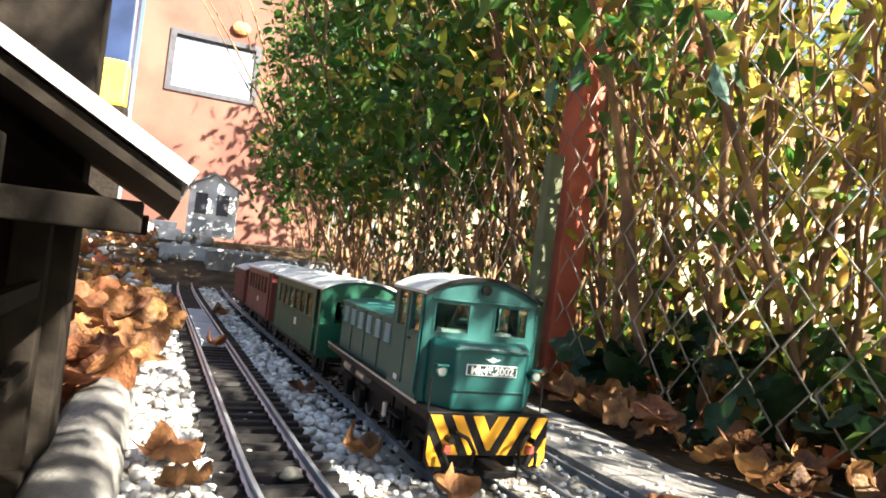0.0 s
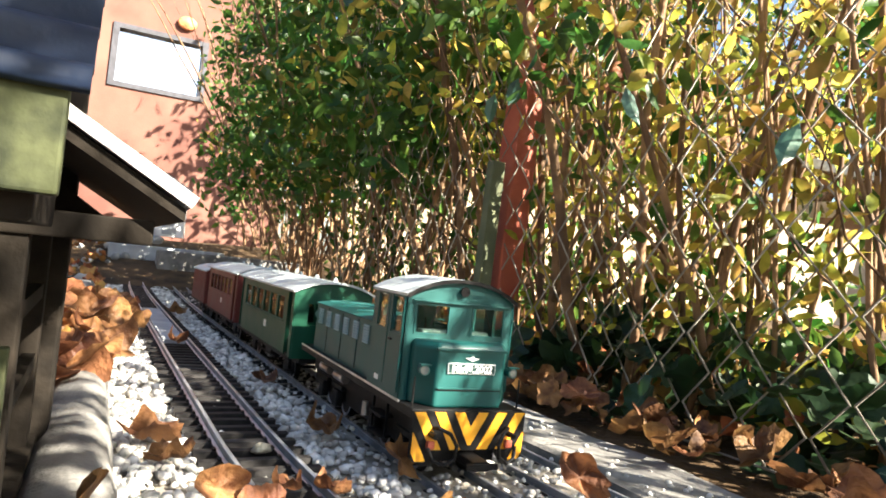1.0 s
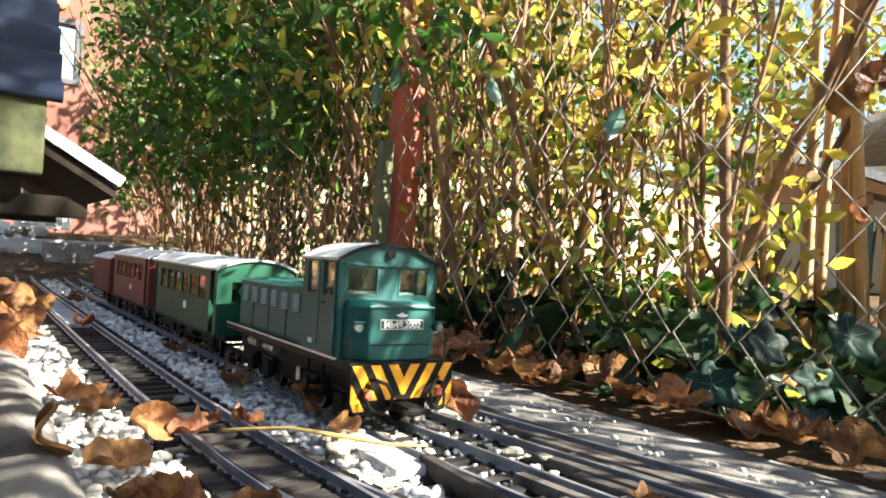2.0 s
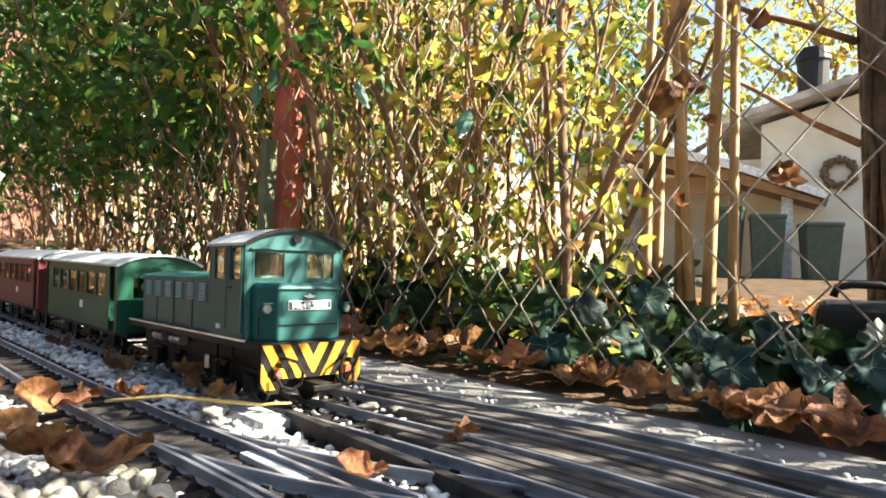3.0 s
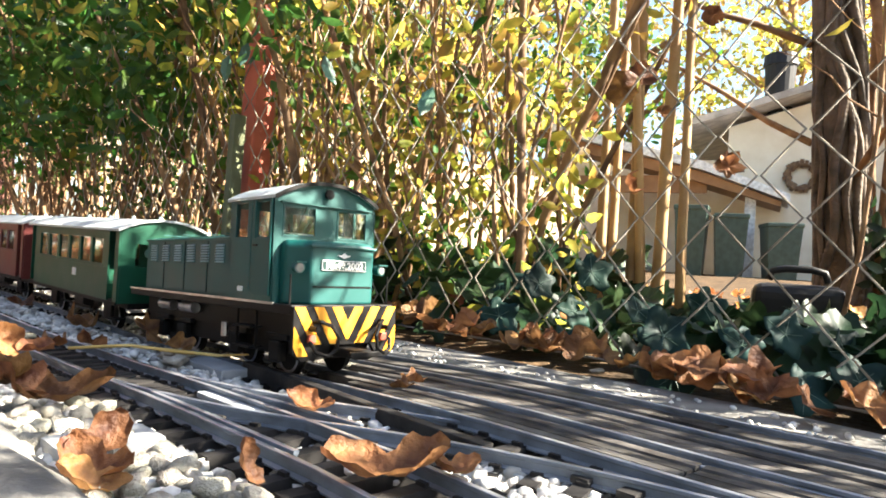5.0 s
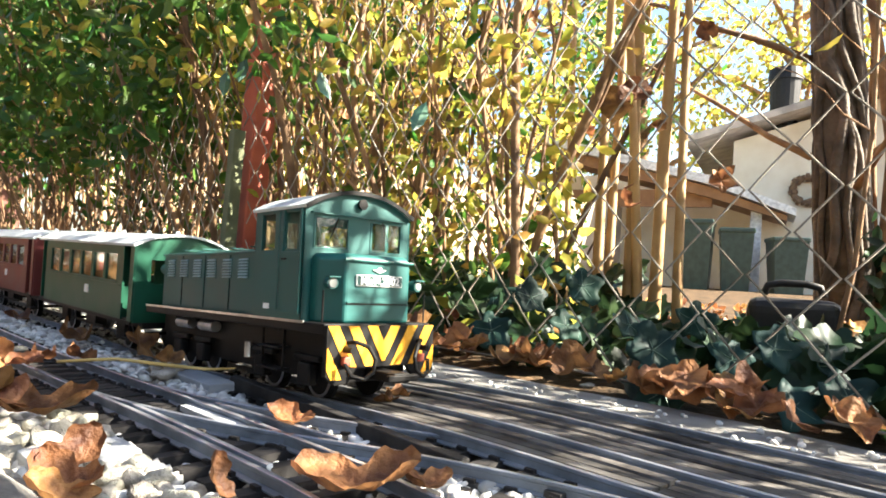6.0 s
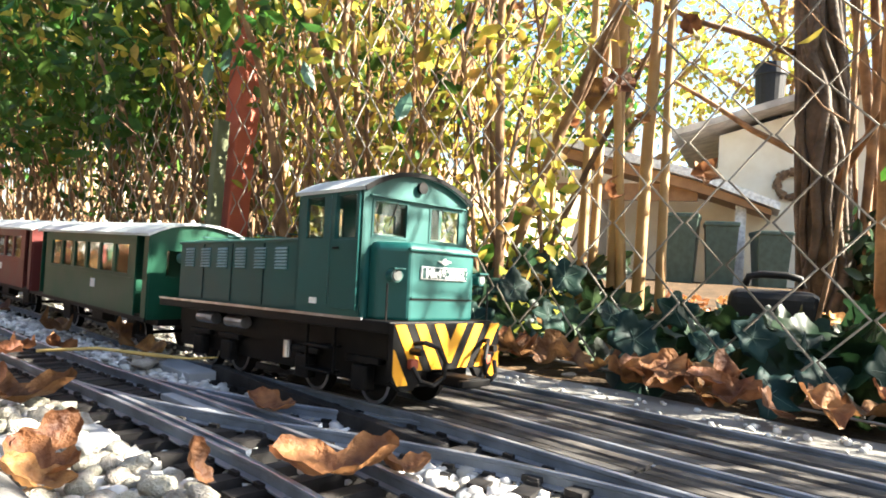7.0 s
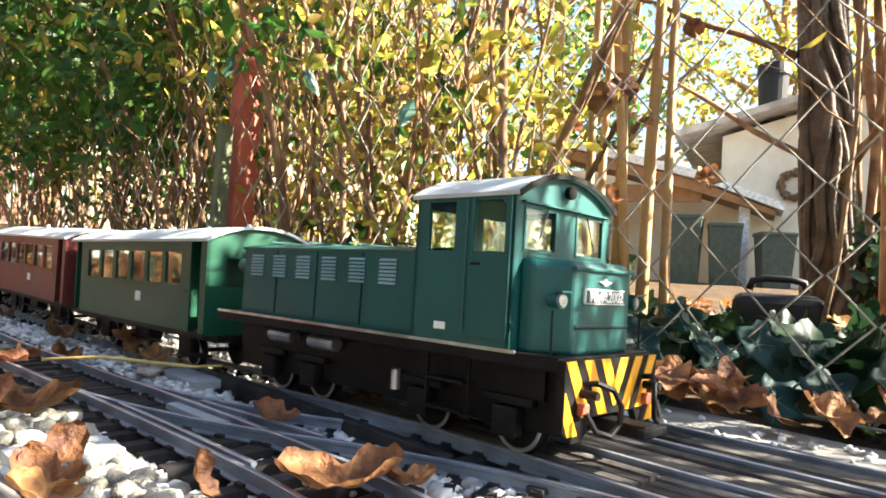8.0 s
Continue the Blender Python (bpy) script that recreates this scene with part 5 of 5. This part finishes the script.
# ---------- the house at the end of the garden ----------
def house():
    h = empty("house", None, label="orange-red rendered house with a dark framed window", category="house")
    y = 9.0
    bm = bmesh.new()
    holes = [(-0.17, 0.72, 1.72, 2.33)]
    xs, zs = [-0.46, -0.17, 0.72, 1.7], [-0.1, 1.72, 2.33, 6.5]
    for i in range(3):
        for j in range(3):
            if not (i == 1 and j == 1):
                box(bm, xs[i], xs[i + 1], y, y + 0.3, zs[j], zs[j + 1])
    bmesh.ops.remove_doubles(bm, verts=bm.verts[:], dist=1e-5)
    part("wall", bm, M_WALL, h)
    part("side_wall", boxed(-0.46, -0.2, y + 0.3, y + 6, -0.1, 6.5), M_WALL, h)
    w = part("window", boxed(-0.17, 0.72, y + 0.12, y + 0.16, 1.72, 2.33), M_FRAME, h)
    for a in ((-0.19, -0.13, 1.7, 2.35), (0.68, 0.74, 1.7, 2.35), (-0.13, 0.68, 1.7, 1.75), (-0.13, 0.68, 2.3, 2.35)):
        part("frame", boxed(a[0], a[1], y - 0.02, y + 0.1, a[2], a[3]), M_FRAME, w, "dark window frame")
    part("pane", boxed(-0.13, 0.68, y + 0.06, y + 0.07, 1.75, 2.3), M_PANE, w, "sky-reflecting glass pane")
    part("roof", boxed(-0.8, 2.0, y - 0.4, y + 6.2, 6.5, 6.7), M_TILE, h)
    bm = bmesh.new()
    bmesh.ops.create_icosphere(bm, subdivisions=2, radius=1.0, matrix=Matrix.Translation((0.5, y - 0.03, 2.5)) @ Matrix.Diagonal((0.1, 0.04, 0.075, 1)))
    tagged(part("wall_ornament", bm, M_ORN), "round orange ornament hanging on the house wall", "ornament")
    # dark shed, blue tarpaulin-covered crate and yellow box beside the house
    tagged(part("blue_container", boxed(-0.75, -0.47, 8.2, 8.6, 1.35, 2.7, 0.03), M_BLUEBIN), "tall dark blue plastic container beside the house", "container")
    tagged(part("container_stand", boxed(-0.78, -0.47, 8.15, 8.65, -0.05, 1.35, 0.02), M_MODWOOD), "dark timber stand under the blue container", "stand")
    tagged(part("yellow_box", boxed(-0.72, -0.45, 7.6, 7.9, 1.2, 1.58, 0.02), M_YBOX), "yellow plastic box on a dark stand", "box")
    tagged(part("box_stand", boxed(-0.74, -0.43, 7.58, 7.92, -0.05, 1.2, 0.02), M_MODWOOD), "dark timber stand under the yellow box", "stand")
    # wall out of view, added to hold skylight off the train's near side
    tagged(part("sky_blocker_west", boxed(-2.6, -2.4, -8.0, 6.0, -0.1, 1.9), M_WEST), "unseen dark grey wall added to block skylight from the open side", "garden wall", kind="structure")
    tagged(part("garden_wall", boxed(-12, -0.55, 9.2, 9.4, -0.1, 2.1), M_MODWOOD), "dark timber fence beside the house", "garden fence", kind="structure")


M_ORN = material("orange_terracotta", (0.5, 0.13, 0.04), 0.7, scale=12, bump=0.5, grain=40, depth=0.01, second=(0.75, 0.3, 0.12))
M_PANE = material("mirror_like_pane", (0.8, 0.82, 0.85), 0.06, metal=0.9, scale=2, bump=0, vary=0.05)
house()


# ---------- the neighbour's side ----------
def neighbour():
    h = empty("neighbour_house", pose(10.4, 4.4, -0.1, 0, 0, -72), label="cream rendered house with shallow gable roof and carport", category="house")
    # local x runs along the facade, y away from the garden
    bm = bmesh.new()
    extruded(bm, [(-0.75, 0), (-0.75, 2.36), (1.6, 3.05), (5.0, 2.0), (5.0, 0)], "y", 0.0, 6.0)
    part("wall", bm, M_CREAM, h)
    for a, b in (((1.6, 3.12), (-1.4, 2.27)), ((1.6, 3.12), (5.6, 1.85))):
        bm = bmesh.new()
        extruded(bm, [a, b, (b[0], b[1] + 0.1), (a[0], a[1] + 0.1)], "y", -0.5, 6.2)
        part("roof", bm, M_TILE, h)
    bm = bmesh.new()
    extruded(bm, [(-4.2, 2.4), (-1.0, 1.55), (0.1, 1.12), (0.1, 1.22), (-1.0, 1.67), (-4.2, 2.54)], "y", -1.2, -0.05)
    part("carport_roof", bm, M_MODWHITE, h, "pale sloping carport roof")
    bm = bmesh.new()
    extruded(bm, [(-4.1, 2.2), (-1.0, 1.38), (0.0, 1.06), (0.0, 1.13), (-1.0, 1.53), (-4.1, 2.36)], "y", -1.1, -0.1)
    part("carport_soffit", bm, M_SOFFIT, h, "brown timber carport underside")
    part("carport_fascia", boxed(-3.2, -0.95, -0.95, -0.85, 1.25, 1.5), M_SOFFIT, h)
    for x in (-0.38, -3.8):
        part("carport_post", boxed(x - 0.07, x + 0.07, -0.9, -0.76, 0, 1.2), M_MODWHITE, h, "white carport post")
    part("back_wall", boxed(-4.4, -0.75, 0.3, 0.5, 0, 1.9), M_CREAM, h)
    bm = bmesh.new()
    for k in range(22):
        a, b = 2 * math.pi * k / 22, 2 * math.pi * (k + 1) / 22
        cyl(bm, (0.262 + 0.19 * math.cos(a), -0.05, 1.6 + 0.19 * math.sin(a)), (0.262 + 0.19 * math.cos(b), -0.05, 1.6 + 0.19 * math.sin(b)), 0.045 + 0.012 * (k % 3), seg=7)
    w = tagged(part("door_wreath", bm, M_STEM), "round brown twig wreath on the cream wall", "wreath")
    w.matrix_basis = h.matrix_basis
    for k, x in enumerate((-1.08, -0.6, 0.0)):
        b = empty("wheelie_bin", h.matrix_basis @ pose(x, -1.4, 0, 0, 0, 6 * k), label="dark green wheeled rubbish bin with lid", category="bin", group="bins by the carport")
        b.scale = (0.72, 0.8, 0.97 - 0.1 * k)
        bm = bmesh.new()
        A = [bm.verts.new(p) for p in ((-0.22, -0.25, 0.05), (0.22, -0.25, 0.05), (0.22, 0.22, 0.05), (-0.22, 0.22, 0.05))]
        B = [bm.verts.new(p) for p in ((-0.28, -0.33, 0.98), (0.28, -0.33, 0.98), (0.28, 0.3, 0.98), (-0.28, 0.3, 0.98))]
        bm.faces.new(A)
        bm.faces.new(B[::-1])
        for i in range(4):
            bm.faces.new((A[i], A[(i + 1) % 4], B[(i + 1) % 4], B[i]))
        part("body", bm, M_BIN, b)
        part("lid", boxed(-0.3, 0.3, -0.36, 0.34, 0.98, 1.05, 0.02), M_BIN, b)
    # dark case with a handle behind the ivy
    c = empty("tool_case", pose(0.80, 1.437, 0.02, 0, 0, -70), label="dark grey plastic case with a carrying handle", category="case")
    part("body", boxed(-0.056, 0.056, -0.036, 0.036, -0.04, 0.064, 0.02, segments=4), M_DARK, c)
    pts = [(-0.035, 0, 0.068), (-0.031, 0, 0.08), (-0.015, 0, 0.084), (0.015, 0, 0.084), (0.031, 0, 0.08), (0.035, 0, 0.068)]
    v, f = tube(pts, [0.005] * 6, 8)
    part("handle", bmesh_from(v, f), M_DARK, c, smooth=True)
    # pot on the roof edge
    bm = bmesh.new()
    cyl(bm, (0, 0, 0), (0, 0, 0.5), 0.22, 0.26, seg=20)
    cyl(bm, (0, 0, 0.5), (0, 0, 0.62), 0.29, 0.27, seg=20)
    p = tagged(part("chimney_pot", bm, M_DARK), "dark grey chimney pot on the cream house", "chimney pot")
    p.matrix_basis = h.matrix_basis @ pose(-0.08, 0.3, 2.6) @ Matrix.Diagonal((0.85, 0.85, 1.45, 1))
    # fence behind the hedge and the far trees
    tagged(part("back_fence", boxed(1.5, 9.0, 6.3, 6.45, -0.1, 1.15), M_GWALL), "pale garden wall behind the hedge", "garden wall", kind="structure")


neighbour()


def trunk():
    bm = bmesh.new()
    t = empty("tree", pose(1.683, 1.575, -0.05, -3.5), label="old tree trunk wrapped in thick ivy stems", category="tree")
    v, f = tube([(0, 0, 0), (0.005, 0.0, 0.4), (-0.005, 0.01, 0.9), (0.01, 0.0, 1.5), (0.0, 0, 2.6)], [0.056, 0.048, 0.045, 0.042, 0.038], 16)
    part("trunk", bmesh_from(v, f), M_TRUNK, t, smooth=True)
    for k in range(16):
        a0 = 2 * math.pi * k / 16
        pts = []
        ph = rnd.uniform(0, 6.28)
        for i in range(48):
            z = 2.2 * i / 47
            a = a0 + 0.7 * math.sin(z * 5.5 + ph) + 0.25 * math.sin(z * 17 + 2 * ph)
            r = 0.057 - 0.008 * min(1, z)
            pts.append((r * math.cos(a), r * math.sin(a), z))
        v, f = tube(pts, [rnd.uniform(0.006, 0.014)] * 48, 6)
        part("ivy_stem", bmesh_from(v, f), M_TRUNK, t, smooth=True)
    for k in range(9):
        a = rnd.uniform(0, 6.28)
        z = rnd.uniform(0.35, 1.2)
        p = Vector((0.05 * math.cos(a), 0.05 * math.sin(a), z))
        d = Vector((math.cos(a), math.sin(a), rnd.uniform(0.2, 1.0)))
        pts = [p + d * 0.12 * i + Vector((rnd.uniform(-1, 1), rnd.uniform(-1, 1), rnd.uniform(-1, 1))) * 0.015 for i in range(6)]
        v, f = tube(pts, [0.01 - 0.0014 * i for i in range(6)], 6)
        part("branch", bmesh_from(v, f), M_STEM, t, smooth=True)
    for x, y, s in ((1.15, 1.37, 2), (1.2, 1.34, 3), (1.1, 1.33, 1), (1.25, 1.33, 4), (1.3, 1.36, 5), (1.18, 1.29, 0), (1.72, 1.52, 2), (1.8, 1.49, 3), (1.7, 1.47, 1), (1.76, 1.44, 3), (1.66, 1.42, 2), (1.85, 1.53, 3), (1.6, 1.37, 1), (1.9, 1.56, 2), (1.95, 1.52, 3), (2.0, 1.5, 1), (1.82, 1.47, 2), (1.88, 1.44, 3)):
        st = piece("shrub_stem", CANES_RED[s % 4], None, pose(x, y, 0, rnd.uniform(-4, 4), rnd.uniform(-4, 4), rnd.uniform(0, 360)))
        tagged(st, "thick reddish-brown bare shrub stem", "plant stem", "bare stems")


trunk()


def dark_bush():
    """An evergreen bush that stands in the shade beside the ivy-clad trunk."""
    b = empty("evergreen_bush", pose(1.75, 1.45, -0.03), label="dark evergreen bush in shade beside the old trunk", category="shrub")
    for k in range(7):
        a = 0.9 * k
        v, f = tube([(0, 0, 0), (0.05 * math.cos(a), 0.03 * math.sin(a), 0.12), (0.1 * math.cos(a), 0.06 * math.sin(a), 0.26)], [0.006, 0.005, 0.002], 6)
        part("stem", bmesh_from(v, f), M_STEM, b, smooth=True)
    g = np.random.default_rng(8)
    n = 420
    P = np.stack([g.normal(0, 0.09, n), g.normal(0, 0.05, n), 0.3 * g.uniform(0.03, 1, n)], -1)
    scatter("crown", LEAF_V, LEAF_F, P, rotations(n, g, 2.0), g.uniform(0.03, 0.06, n), M_IVYI, b)


dark_bush()


def far_trees():
    """Sunlit yellow-green trees that close the view beyond the hedge."""
    for k, (x, y, s) in enumerate(((4.2, 7.6, 0.95), (5.6, 7.9, 1.0), (2.9, 7.8, 0.9), (7.2, 7.6, 1.1), (12.5, 9.8, 1.7), (9.5, 11.5, 1.25), (4.6, 10.5, 1.1), (14.5, 9.0, 1.9), (3.2, 13.0, 1.2), (17.5, 6.5, 2.1), (6.0, 13.5, 1.4), (18, 3.0, 2.0))):
        t = empty("tree", pose(x, y, -0.1, 0, 0, rnd.uniform(0, 360)), label="sunlit yellow-green garden tree in early autumn", category="tree", group="far garden trees")
        H = 4.6 * s
        v, f = tube([(0, 0, 0), (0.05, 0, H * 0.3), (-0.04, 0.05, H * 0.6), (0.0, 0, H * 0.9)], [0.14 * s, 0.11 * s, 0.07 * s, 0.02 * s], 8)
        part("trunk", bmesh_from(v, f), M_STEM, t, smooth=True)
        P = []
        for b in range(9):
            a = 2.4 * b
            z0 = H * (0.28 + 0.06 * b)
            tip = Vector((math.cos(a), math.sin(a), 0.55)) * (1.5 - 0.1 * b) * s + Vector((0, 0, z0))
            v, f = tube([(0, 0, z0), (tip * 0.5 + Vector((0, 0, z0 * 0.5)) + Vector((0, 0, 0.1))), tip], [0.05 * s, 0.03 * s, 0.01 * s], 6)
            part("limb", bmesh_from(v, f), M_STEM, t, smooth=True)
            for c in range(5):
                ctr = np.array(tip) * rng.uniform(0.5, 1.05) + rng.normal(0, 0.25, 3) + np.array([0, 0, z0 * 0.25])
                P.append(ctr + rng.normal(0, 0.27 * s, (48, 3)))
        P = np.concatenate(P)
        scatter("crown", LEAF_V, LEAF_F, P, rotations(len(P), rng, 2.2), rng.uniform(0.09, 0.15, len(P)) * (1.0 if x < 9 else 1.7), M_LEAFY if k % 4 else M_LEAF, t)


far_trees()


# ---------- what moves ----------
LOCO_Y = [(0, 1.882), (0.5, 1.850), (1, 1.818), (1.5, 1.784), (1.7, 1.770), (2.8, 1.696), (3.5, 1.651), (4, 1.623), (4.5, 1.596), (4.7, 1.586), (6, 1.511), (6.5, 1.473), (7, 1.432), (7.5, 1.381), (8, 1.3235)]
# how the locomotive sways on the uneven track: seconds, sideways shift, turn and lean
SWAY = [(0, 0.0, -1.2, 0.4), (4.5, -0.004, -1.8, 0.6), (6.5, -0.003, -1.5, 0.8), (8, 0.003, 0.6, 1.5)]


def motions():
    for thing, back in ((LOCO, 0.0), (COACH_G, 0.347), (COACH_R, 0.70), (VAN_R, 1.05)):
        rows = []
        for t, y in LOCO_Y:
            a, b = y + back, y + back + 0.27
            ang = math.degrees(math.atan2(-(track_b(b) - track_b(a)), b - a))
            dx, turn, lean = (float(np.interp(t, [r[0] for r in SWAY], [r[k] for r in SWAY])) if thing is LOCO else 0.0 for k in (1, 2, 3))
            rows.append((t, pose(track_b(a) + dx, a, level_b(a), math.degrees(math.atan2(level_b(b) - level_b(a), b - a)), lean, ang + turn)))
        walk(thing, rows)


motions()
